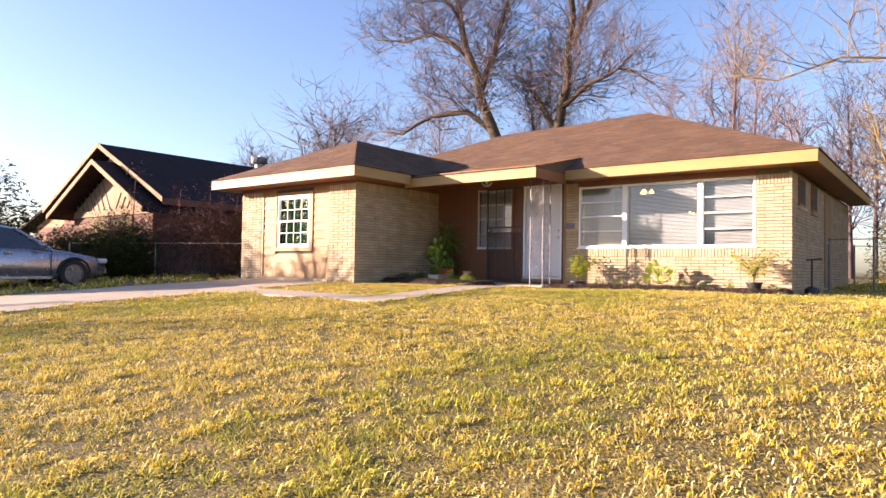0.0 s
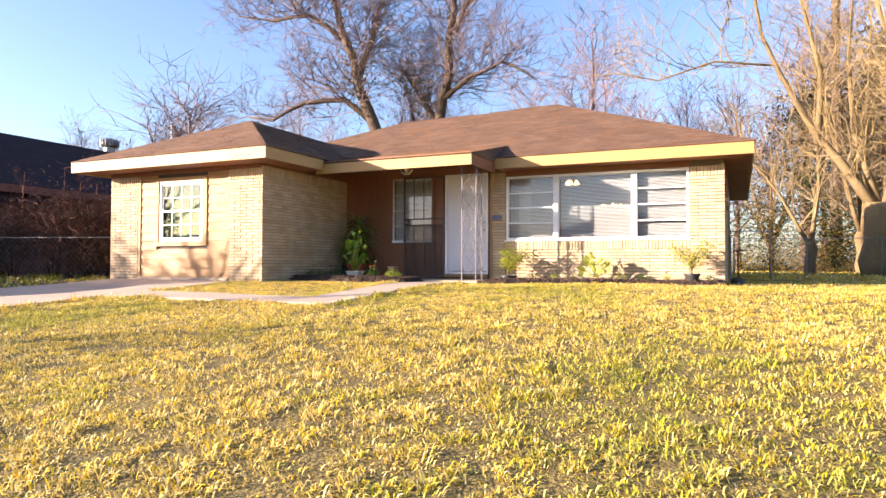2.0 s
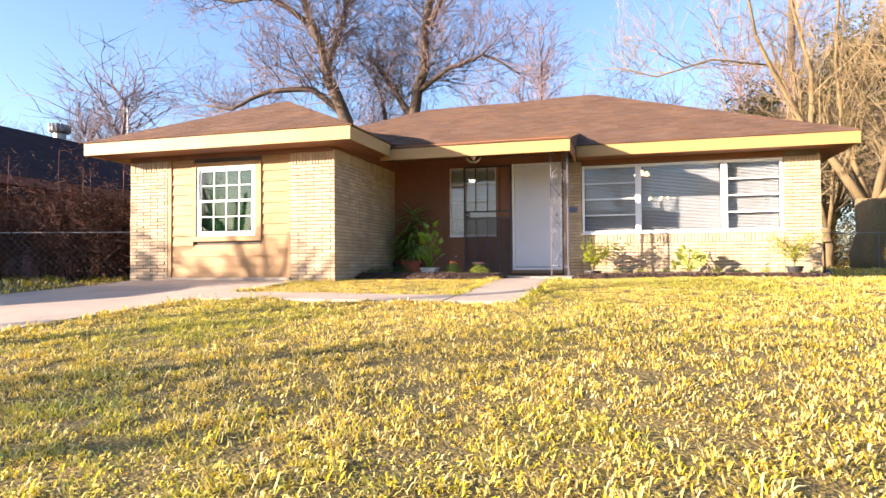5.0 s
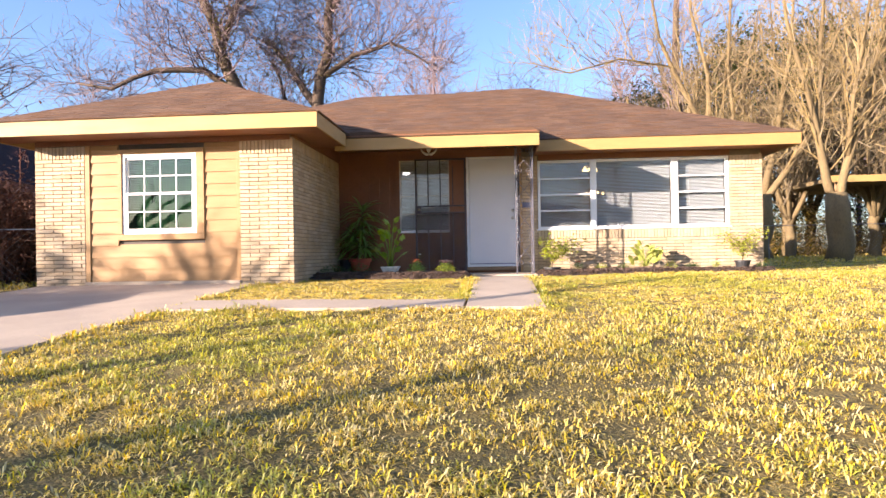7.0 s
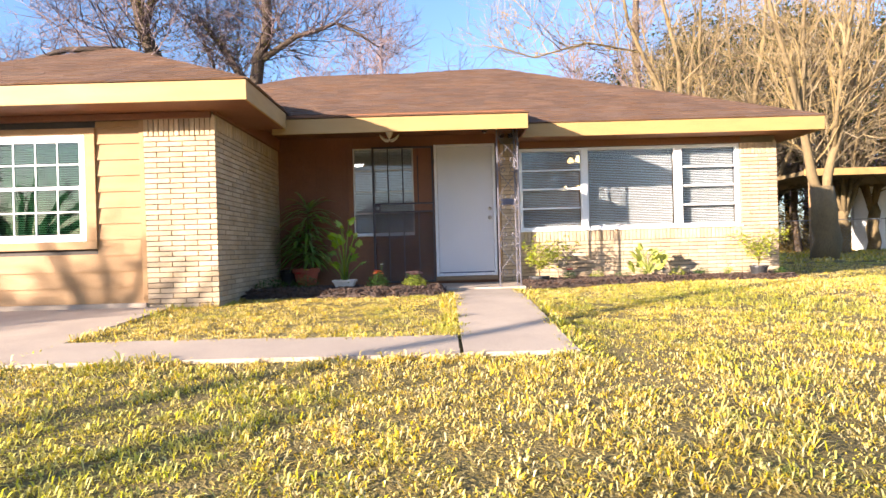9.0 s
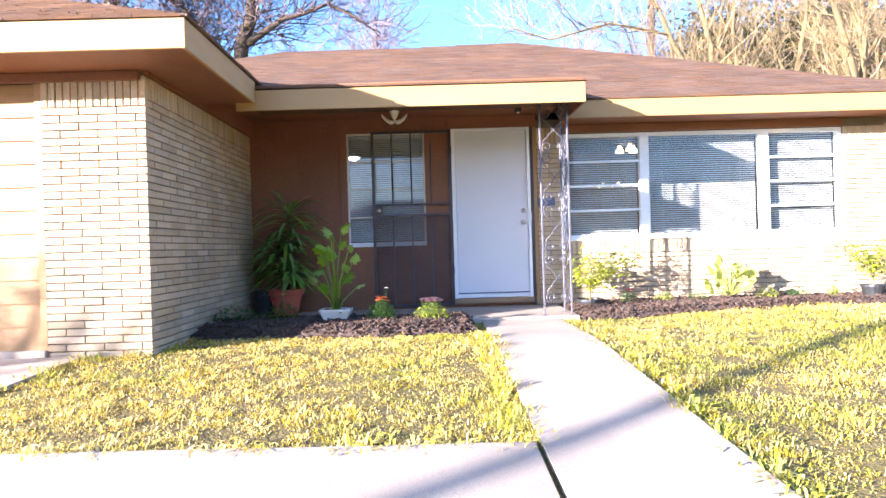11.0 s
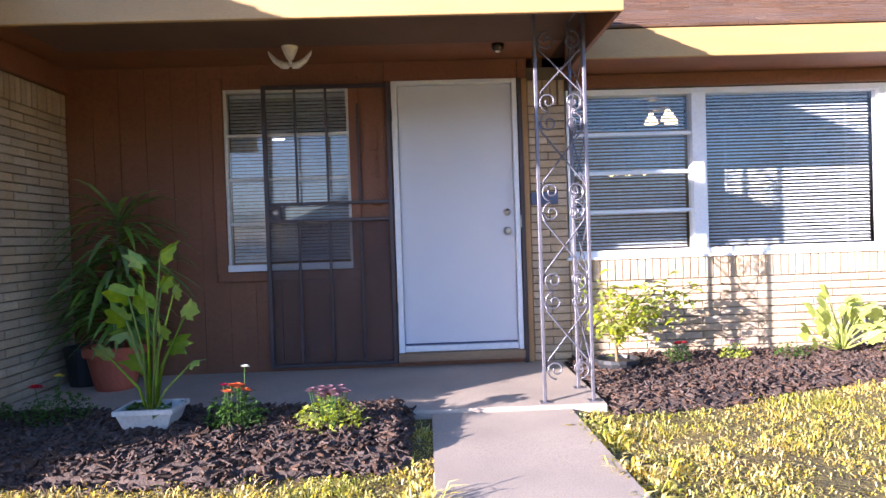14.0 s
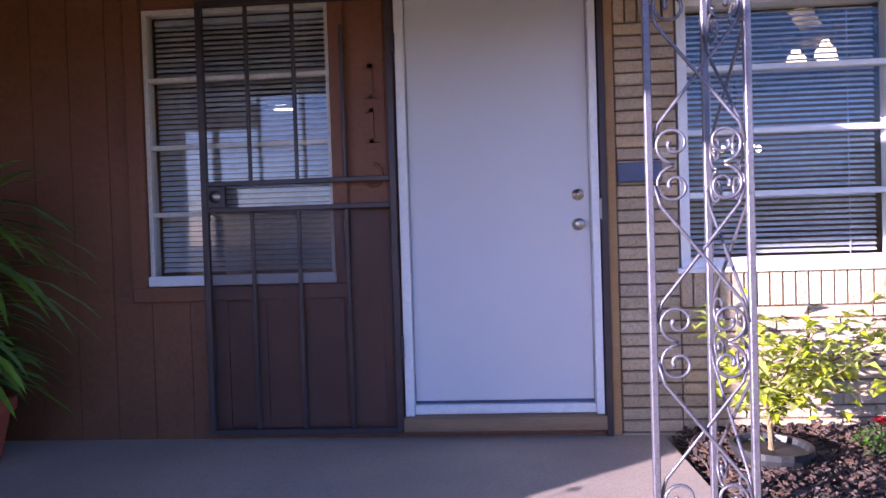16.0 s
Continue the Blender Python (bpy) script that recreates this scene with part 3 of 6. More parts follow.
# front door
door = setting(thing("door_1", "closed flush white front door with nickel knob", "door", at=(2.5, 2.93, 0.06)))
def dbar(name, x0, z0, x1, z1, y0, y1, mat_, label=""):
    return part(name, boxed(x0 - 2.5, y0 - 2.93, z0 - 0.06, x1 - 2.5, y1 - 2.93, z1 - 0.06, bevel=0.003), mat_, door, label)
dbar("jamb", 2.5, 0.10, 2.545, 2.215, 2.905, 3.03, WHITE)
dbar("jamb", 3.44, 0.10, 3.478, 2.215, 2.905, 3.03, WHITE)
dbar("head", 2.545, 2.185, 3.44, 2.215, 2.905, 3.03, WHITE)
leaf = dbar("leaf", 2.548, 0.165, 3.437, 2.182, 2.95, 2.995, DOORWHITE)
dbar("weather_strip", 2.548, 0.150, 3.437, 0.163, 2.955, 2.99, BLUEPLATE, "dark rubber strip")
dbar("bottom_rail", 2.546, 0.102, 3.439, 0.148, 2.93, 2.995, WHITE)
dbar("sill", 2.495, 0.035, 3.482, 0.10, 2.86, 3.03, WOODSILL, "weathered wooden sill")
for z, r, nm in ((1.03, 0.027, "knob"), (1.175, 0.024, "deadbolt")):
    bm = bmesh.new()
    rows = [(r * 1.15, 0), (r * 1.15, 0.006), (r * 0.5, 0.01), (r * 0.5, 0.03), (r * 0.9, 0.036), (r, 0.05), (r * 0.8, 0.062), (r * 0.3, 0.065)] if nm == "knob" else [(r * 1.2, 0), (r * 1.2, 0.012), (r, 0.016), (r * 0.55, 0.018), (r * 0.5, 0.024)]
    lathe(bm, rows, 18)
    bmesh.ops.transform(bm, matrix=pose(3.38 - 2.5, 2.95 - 2.93, z - 0.06, 90), verts=bm.verts)
    part(nm, bm, STEEL, leaf, "brushed nickel", smooth=True)
bm = boxed(3.475 - 2.5, -0.03, 1.05 - 0.06, 3.49 - 2.5, -0.018, 1.15 - 0.06)
part("strike_plate", bm, STEEL, door)

# security door, swung open flat against the wall
gate = thing("security_door", "dark iron security door folded open against the brown wall", "security door", at=(2.49, 2.885, 0.02))
def gbar(name, x0, z0, x1, z1, d=0.024, y=0.0, mat_=None, label="", parent=None):
    return part(name, boxed(x0 - 2.49, y, z0 - 0.02, x1 - 2.49, y + d, z1 - 0.02, bevel=0.003), mat_ or GATEIRON, parent or gate, label)
gbar("stile", 1.505, 0.02, 1.537, 2.20, 0.03)
gbar("stile", 2.458, 0.02, 2.49, 2.20, 0.03)
gbar("rail", 1.537, 0.02, 2.458, 0.05, 0.03)
gbar("rail", 1.537, 2.17, 2.458, 2.20, 0.03)
gbar("rail", 1.537, 1.275, 2.458, 1.30, 0.03)
gbar("rail", 1.537, 1.143, 2.458, 1.168, 0.03)
for x in (1.758, 1.995, 2.237):
    gbar("bar", x - 0.009, 0.05, x + 0.009, 1.143, 0.018, 0.006)
    gbar("bar", x - 0.009, 1.30, x + 0.009, 2.17 if x < 2.2 else 2.05, 0.018, 0.006)
lock = gbar("lock_box", 1.537, 1.168, 1.625, 1.275, 0.028, 0.001)
bm = lathe(bmesh.new(), [(0.03, 0), (0.03, 0.008), (0.022, 0.012), (0.018, 0.02)], 16)
bmesh.ops.transform(bm, matrix=pose(1.58 - 2.49, 0.001, 1.222 - 0.02, 90), verts=bm.verts)
part("cylinder", bm, STEEL, lock, "brass lock cylinder", smooth=True)
SCREEN = bpy.data.materials.new("dark_perforated_screen")
SCREEN.use_nodes = True
sn, sl = SCREEN.node_tree.nodes, SCREEN.node_tree.links
mx, tr = sn.new("ShaderNodeMixShader"), sn.new("ShaderNodeBsdfTransparent")
mx.inputs[0].default_value = 0.28
sn["Principled BSDF"].inputs["Base Color"].default_value = (0.09, 0.055, 0.05, 1)
sl.new(tr.outputs[0], mx.inputs[1])
sl.new(sn["Principled BSDF"].outputs[0], mx.inputs[2])
sl.new(mx.outputs[0], sn["Material Output"].inputs[0])
gbar("screen", 1.537, 0.05, 2.458, 1.143, 0.003, 0.026, SCREEN, "fine dark perforated screen")
for z in (0.4, 1.9):
    gbar("hinge", 2.488, z, 2.503, z + 0.1, 0.02, 0.004)

# house numerals, painted over, on the wall behind the open door
num = thing("house_number", "painted-over metal numerals mounted upright on the boards", "numerals", at=(2.37, 2.943, 1.25))
for k, z in enumerate((0.44, 0.22)):
    bm = bmesh.new()
    box(bm, -0.012, -0.008, z, 0.012, -0.001, z + 0.17)
    box(bm, -0.035, -0.008, z, 0.035, -0.001, z + 0.018)
    box(bm, -0.032, -0.008, z + 0.15, 0.012, -0.001, z + 0.17)
    part("numeral", bm, BROWN, num)
arc = [(0.045 * math.sin(a), -0.006, 0.06 - 0.055 * math.cos(a)) for a in [radians(d) for d in range(-70, 190, 20)]]
part("numeral", tube(bmesh.new(), arc, 0.009, 6), BROWN, num)
plate = thing("wall_plate", "small slate blue name plate fixed on the brick pier", "plate", at=(3.566, 2.915, 1.222))
part("plate", boxed(0, -0.006, 0, 0.215, 0.014, 0.098, bevel=0.006), BLUEPLATE, plate)
part("screw", lathe(bmesh.new(), [(0.006, 0), (0.004, 0.003)], 8, at=(0.1, 0, 0.098)), STEEL, plate)

# porch ceiling lamp with crescent arms, and a small dark fixture
lampt = thing("porch_ceiling_light", "small white ceiling light with two crescent arms", "ceiling light", at=(1.84, 2.38, 2.375))
bm = lathe(bmesh.new(), [(0.022, -0.12), (0.03, -0.105), (0.05, -0.06), (0.062, -0.02), (0.065, -0.001)], 20)
part("canopy", bm, FROST, lampt, smooth=True)
for s in (-1, 1):
    pts = [(s * 0.012, 0, -0.165), (s * 0.05, 0, -0.16), (s * 0.10, 0, -0.13), (s * 0.135, 0, -0.09), (s * 0.15, 0, -0.06)]
    part("arm", tube(bmesh.new(), pts, [0.022, 0.026, 0.02, 0.012, 0.003], 8), FROST, lampt, smooth=True)
part("stem", tube(bmesh.new(), [(0, 0, -0.17), (0, 0, -0.10)], [0.008, 0.016], 8), FROST, lampt)
cam_t = thing("ceiling_sensor", "small dark round fixture under the porch ceiling", "sensor", at=(3.30, 2.55, 2.375))
part("housing", lathe(bmesh.new(), [(0.03, -0.05), (0.042, -0.035), (0.045, -0.001)], 16), BRONZE, cam_t, smooth=True)
part("lens", lathe(bmesh.new(), [(0.016, -0.058), (0.018, -0.05)], 12), FROST, cam_t)


# wrought-iron corner post: two scrolled panels at a right angle
def spiral(cx, cz, r, turns, start, side, n=22):
    return [(cx + side * r * (1 - 0.78 * k / n) * math.cos(start + turns * 2 * math.pi * k / n), 0, cz + r * (1 - 0.78 * k / n) * math.sin(start + turns * 2 * math.pi * k / n)) for k in range(n + 1)]


post = thing("iron_porch_post", "silvery grey wrought-iron corner post with scrolls on the slab", "porch post", at=(3.41, 1.68, -0.01))
H = 2.37
def panel(turn, w, upright_first):
    for x in ((0.0, w) if upright_first else (w,)):
        bm = boxed(x - 0.0105, -0.0105, 0, x + 0.0105, 0.0105, H, bevel=0.003)
        bmesh.ops.transform(bm, matrix=turn, verts=bm.verts)
        part("upright", bm, IRON, post)
        bm = boxed(x - 0.03, -0.03, 0, x + 0.03, 0.03, 0.006)
        bmesh.ops.transform(bm, matrix=turn, verts=bm.verts)
        part("foot_plate", bm, IRON, post)
    c = w / 2
    for k, zc in enumerate((0.13, 0.66, 1.19, 1.72, 2.2)):
        for s in (-1, 1):
            for up in (-1, 1):
                if (zc < 0.2 and up < 0) or (zc > 2.1 and up > 0):
                    continue
                r = 0.058
                cx, cz = c + s * w * 0.25, zc + up * 0.062
                pts = spiral(cx, cz, r, 1.35 * up * (1 if s > 0 else 1), -math.pi / 2 * up, s)
                bm = tube(bmesh.new(), pts, [0.0055] * (len(pts) - 3) + [0.007, 0.008, 0.007], 5)
                bmesh.ops.transform(bm, matrix=turn, verts=bm.verts)
                part("scroll", bm, IRON, post, smooth=True)
    for za, zb in zip((0.13, 0.66, 1.19, 1.72), (0.66, 1.19, 1.72, 2.2)):
        for s in (-1, 1):
            x0, x1 = c - s * w * 0.46, c + s * w * 0.46
            pts = [(x0, s * 0.006, za + 0.06), (x0 + s * w * 0.06, s * 0.006, za + 0.12), (c, s * 0.006, (za + zb) / 2), (x1 - s * w * 0.06, s * 0.006, zb - 0.12), (x1, s * 0.006, zb - 0.06)]
            bm = tube(bmesh.new(), pts, 0.0055, 5)
            bmesh.ops.transform(bm, matrix=turn, verts=bm.verts)
            part("diagonal", bm, IRON, post, smooth=True)
    bm = boxed(0.0125, -0.008, H - 0.02, w - 0.0125, 0.008, H - 0.004)
    bmesh.ops.transform(bm, matrix=turn, verts=bm.verts)
    part("top_rail", bm, IRON, post)
panel(Matrix(), 0.29, True)
panel(pose(0.29, 0, 0, 0, 0, 92), 0.33, False)

# lights of the rooms behind the blinds
fan = thing("ceiling_fan", "bronze ceiling fan with lit glass shades indoors", "ceiling fan", at=(5.0, 3.9, 2.42))
part("rod", tube(bmesh.new(), [(0, 0, 0), (0, 0, -0.19)], 0.015, 8), BRONZE, fan)
part("motor", lathe(bmesh.new(), [(0.05, -0.32), (0.11, -0.29), (0.12, -0.22), (0.06, -0.18)], 18), BRONZE, fan, smooth=True)
for k in range(5):
    bm = boxed(0.12, -0.06, -0.25, 0.62, 0.06, -0.243)
    bmesh.ops.transform(bm, matrix=pose(0, 0, 0, 0, 0, 72 * k + 20), verts=bm.verts)
    part("blade", bm, BRONZE, fan)
for k in range(3):
    a = radians(120 * k + 30)
    part("shade", lathe(bmesh.new(), [(0.06, -0.42), (0.055, -0.38), (0.03, -0.35), (0.02, -0.32)], 14, at=(0.11 * math.cos(a), 0.11 * math.sin(a), 0)), LIT, fan, "lit frosted glass", smooth=True)
cha = thing("chandelier", "small bronze chandelier with lit round bulbs indoors", "chandelier", at=(5.41, 6.3, 2.55))
part("rod", tube(bmesh.new(), [(0, 0, -0.13), (0, 0, -0.85)], 0.01, 6), BRONZE, cha)
for k in range(5):
    a = radians(72 * k)
    part("arm", tube(bmesh.new(), [(0, 0, -0.85), (0.12 * math.cos(a), 0.12 * math.sin(a), -0.9), (0.22 * math.cos(a), 0.22 * math.sin(a), -0.84)], 0.008, 5), BRONZE, cha)
    part("bulb", lathe(bmesh.new(), [(0.012, -0.83), (0.032, -0.805), (0.032, -0.785), (0.012, -0.76)], 12, at=(0.22 * math.cos(a), 0.22 * math.sin(a), 0)), LIT, cha, "lit round bulb", smooth=True)
dome = thing("flush_ceiling_light", "lit flush glass ceiling light in the entry room", "ceiling light", at=(0.86, 6.42, 2.42))
part("base", lathe(bmesh.new(), [(0.16, -0.03), (0.16, -0.001)], 20), WHITE, dome)
part("bowl", lathe(bmesh.new(), [(0.02, -0.09), (0.07, -0.075), (0.11, -0.03)], 20), glow_mat("cool_bulb_glass", (1.0, 0.95, 0.85), 3.0), dome, "lit glass bowl", smooth=True)

# ---- plants, beds, lawn ----
TERRA = material("terracotta", (0.46, 0.105, 0.05), (0.37, 0.085, 0.042), rough=0.75, bump=0.2)
BLACKPOT = material("black_plastic", (0.02, 0.02, 0.022), (0.03, 0.03, 0.03), rough=0.5, bump=0.05)
STONEWARE = material("pale_stoneware", (0.60, 0.58, 0.52), (0.52, 0.50, 0.44), rough=0.7, bump=0.15)
LEAF = material("green_leaf", (0.085, 0.17, 0.03), (0.06, 0.13, 0.022), (0.12, 0.22, 0.04), scale=5, fine=30, rough=0.45, bump=0.05, vary=0.3, island=True, through_light=0.35)
LIME = material("lime_leaf", (0.44, 0.47, 0.06), (0.32, 0.39, 0.045), (0.52, 0.52, 0.09), scale=5, fine=30, rough=0.45, bump=0.05, vary=0.3, island=True, through_light=0.35)
PHIL = material("philodendron_leaf", (0.22, 0.33, 0.03), (0.14, 0.24, 0.022), (0.32, 0.40, 0.05), scale=5, fine=30, rough=0.4, bump=0.05, vary=0.3, island=False, through_light=0.35)
STRAP = material("strap_leaf", (0.20, 0.33, 0.06), (0.13, 0.25, 0.045), (0.27, 0.37, 0.09), scale=4, fine=20, rough=0.5, bump=0, vary=0.3, island=True, through_light=0.25)
PETAL = {n: material(n + "_petals", c, tuple(v * 0.8 for v in c), rough=0.6, bump=0, vary=0.2, island=True, through_light=0.3) for n, c in
         (("red", (0.55, 0.02, 0.03)), ("coral", (0.75, 0.20, 0.08)), ("white", (0.8, 0.8, 0.72)), ("mauve", (0.30, 0.17, 0.20)), ("crimson", (0.30, 0.01, 0.06)), ("yellow", (0.7, 0.6, 0.1)))}


def leaf_quad(vs, fs, p, d, up, length, width, fold=0.15, droop=0.3):
    """One pointed, folded leaf from p along d."""
    d = d.normalized()
    side = d.cross(up)
    side = side.normalized() if side.length > 1e-4 else d.orthogonal().normalized()
    n = side.cross(d)
    k = len(vs)
    mid, tip = p + d * length * 0.5 + n * fold * width, p + d * length - Vector((0, 0, droop * length))
    vs += [p, mid + side * width / 2, tip, mid - side * width / 2, p + d * length * 0.5 - n * fold * width * 0.6]
    fs += [(k, k + 1, k + 4), (k + 1, k + 2, k + 4), (k + 2, k + 3, k + 4), (k + 3, k, k + 4)]


def rdir(r, lift=0.0):
    a = r.uniform(0, 2 * math.pi)
    return Vector((math.cos(a), math.sin(a), lift + r.uniform(-0.4, 0.6)))


def shrub(name, at, height, spread, seed, leaves, size, mat_, label, stems=6, lean=(0, 0), pot=None):
    """A leggy shrub: bent stems with leaves along their upper parts."""
    r = random.Random(seed)
    t = thing(name, label, "shrub", at=at)
    base = 0.0
    if pot:
        part("pot", lathe(bmesh.new(), [(pot * 0.75, -0.04), (pot * 0.8, 0.0), (pot, 0.10), (pot * 1.08, 0.10), (pot * 1.08, 0.125), (pot * 0.95, 0.125), (pot * 0.9, 0.10)], 18), BLACKPOT, t, "dark nursery pot", smooth=False)
        base = 0.08
    vs, fs, bm = [], [], bmesh.new()
    for s in range(stems):
        a = 2 * math.pi * (s + r.random()) / stems
        out = Vector((math.cos(a) * spread * r.uniform(0.5, 1.0) + lean[0], math.sin(a) * spread * 0.55 * r.uniform(0.5, 1) + lean[1], 0))
        top = out + Vector((0, 0, height * r.uniform(0.75, 1.0)))
        pts = [Vector((0, 0, base)).lerp(top, u) + out * (-0.35 * math.sin(math.pi * u)) + Vector((r.uniform(-1, 1), r.uniform(-1, 1), 0)) * 0.012 for u in (0, 0.25, 0.5, 0.75, 1)]
        tube(bm, pts, [0.007, 0.006, 0.005, 0.004, 0.002], 5)
        for _ in range(leaves // stems):
            u = r.uniform(0.35, 1.0)
            i = min(int(u * 4), 3)
            p = pts[i].lerp(pts[i + 1], u * 4 - i)
            p = p + Vector((r.gauss(0, 1), r.gauss(0, 0.7), r.gauss(0, 0.6))) * size * 0.8
            leaf_quad(vs, fs, p, rdir(r, 0.25), Vector((r.uniform(-0.3, 0.3), r.uniform(-0.3, 0.3), 1)), size * r.uniform(0.6, 1.2), size * r.uniform(0.35, 0.55))
    part("stems", bm, PALEBARK, t)
    attach("leaves", mesh("leaves", vs, fs), mat_, t)
    return t


def fan_leaf(vs, fs, p, d, size, r):
    """A deeply lobed leaf blade like a split hand, tilted to face along d."""
    d = d.normalized()
    face = Vector((r.uniform(-0.5, 0.5), -1.0, r.uniform(0.2, 0.9)))
    side = d.cross(face).normalized()
    nrm = side.cross(d).normalized()
    k = len(vs)
    vs.append(p + nrm * 0.01 * size)
    n = 15
    for i in range(n):
        a = -2.3 + 4.6 * i / (n - 1)
        rad = size * (1.0 if i % 2 == 0 else 0.74) * (0.62 + 0.38 * math.cos(a)) * r.uniform(0.75, 1.15)
        vs.append(p + d * rad * math.cos(a) + side * rad * math.sin(a) * 0.6 - nrm * 0.22 * rad * abs(math.sin(a)) - Vector((0, 0, 0.12 * rad)))
    for i in range(n - 1):
        fs.append((k, k + 1 + i, k + 2 + i))


def split_leaf_plant(at, label, tall, spread, count, seed, size, mat_, box_pot):
    r = random.Random(seed)
    t = thing("potted_philodendron" if box_pot else "philodendron", label, "plant", at=at)
    if box_pot:
        bm = bmesh.new()
        lo = [bm.verts.new((x * 0.105, y * 0.085, 0)) for x, y in ((-1, -1), (1, -1), (1, 1), (-1, 1))]
        hi = [bm.verts.new((x * 0.14, y * 0.11, 0.095)) for x, y in ((-1, -1), (1, -1), (1, 1), (-1, 1))]
        rim = [bm.verts.new((x * 0.152, y * 0.122, z)) for z in (0.095, 0.12) for x, y in ((-1, -1), (1, -1), (1, 1), (-1, 1))]
        inn = [bm.verts.new((x * 0.135, y * 0.105, 0.12)) for x, y in ((-1, -1), (1, -1), (1, 1), (-1, 1))]
        bot = [bm.verts.new((x * 0.125, y * 0.098, 0.085)) for x, y in ((-1, -1), (1, -1), (1, 1), (-1, 1))]
        bm.faces.new(lo[::-1])
        for a, b in ((lo, hi), (hi, rim[:4]), (rim[:4], rim[4:]), (rim[4:], inn), (inn, bot)):
            for i in range(4):
                bm.faces.new((a[i], a[(i + 1) % 4], b[(i + 1) % 4], b[i]))
        bm.faces.new(bot)
        part("planter", bm, STONEWARE, t, "pale square planter")
    for k in range(count):
        a = 2 * math.pi * k * 0.382 + r.uniform(-0.3, 0.3)
        h = tall * (1.0 - 0.72 * (k / count) ** 1.1) * r.uniform(0.9, 1.05)
        out = spread * (0.25 + 0.75 * k / count) * r.uniform(0.7, 1.1)
        top = Vector((math.cos(a) * out, math.sin(a) * out * 0.6, h))
        pts = [(math.cos(a) * 0.02, math.sin(a) * 0.02, 0.08), Vector((top.x * 0.3, top.y * 0.3, h * 0.55)), top * 0.92 + Vector((0, 0, h * 0.03)), top]
        stalk = part("stalk", tube(bmesh.new(), pts, [0.008, 0.007, 0.005, 0.004], 6), mat_, t, smooth=True)
        vs, fs = [], []
        d = Vector((math.cos(a) * 0.6 + r.uniform(-0.3, 0.3), -0.30 + 0.25 * math.sin(a), r.uniform(-0.1, 0.75)))
        fan_leaf(vs, fs, top, d, size * r.uniform(0.75, 1.15), r)
        attach("leaf_blade", mesh("leaf_blade", vs, fs), mat_, stalk, "deeply cut glossy leaf")
    vs, fs = [], []
    for _ in range(30 if box_pot else 8):
        leaf_quad(vs, fs, Vector((r.uniform(-0.12, 0.12), r.uniform(-0.09, 0.09), 0.1)), rdir(r, 0.3), Vector((0, 0, 1)), 0.06, 0.05)
    attach("small_leaves", mesh("small_leaves", vs, fs), LEAF, t)
    return t


def strap_plant(at, label, seed):
    r = random.Random(seed)
    t = thing("potted_yucca", label, "plant", at=at)
    part("pot", lathe(bmesh.new(), [(0.13, 0), (0.14, 0.02), (0.185, 0.24), (0.21, 0.245), (0.215, 0.31), (0.19, 0.31), (0.18, 0.26)], 24), TERRA, t, "red terracotta pot")
    heads = [((0.02, 0, 0.25), (0.05, 0.02, 1.2), 1.0), ((-0.03, 0.02, 0.25), (-0.10, 0.03, 0.72), 0.8), ((0.05, -0.03, 0.25), (0.10, -0.05, 0.55), 0.7)]
    vs, fs = [], []
    for a, b, w in heads:
        a, b = Vector(a), Vector(b)
        part("cane", tube(bmesh.new(), [a, a.lerp(b, 0.5) + Vector((0.01, 0, 0)), b], [0.02, 0.017, 0.013], 7), PALEBARK, t, smooth=True)
        for k in range(int(95 * w)):
            u = r.uniform(0.45, 1.08)
            p = a.lerp(b, u)
            ang = r.uniform(0, 2 * math.pi)
            ln = 0.62 * w * r.uniform(0.65, 1.1)
            lift = r.uniform(0.2, 1.1) * (1.3 if u > 0.95 else 0.6)
            d = Vector((math.cos(ang), math.sin(ang) * 0.85, lift)).normalized()
            side = d.cross(Vector((0, 0, 1))).normalized() * 0.021
            pts = [p + d * ln * s - Vector((0, 0, 1)) * ln * 0.75 * s * s * (1.1 - 0.5 * min(lift, 1)) for s in (0.0, 0.3, 0.6, 0.85, 1.0)]
            k0 = len(vs)
            for q, wd in zip(pts[:-1], (0.6, 1.0, 0.9, 0.55)):
                vs.extend([q - side * wd, q + Vector((0, 0, -0.004)), q + side * wd])
            vs.append(pts[-1])
            for i in range(3):
                o = k0 + 3 * i
                fs.extend([(o, o + 1, o + 4, o + 3), (o + 1, o + 2, o + 5, o + 4)])
            fs.extend([(k0 + 9, k0 + 10, k0 + 12), (k0 + 10, k0 + 11, k0 + 12)])
    attach("leaves", mesh("leaves", vs, fs), STRAP, t, "long arching strap leaves")
    return t


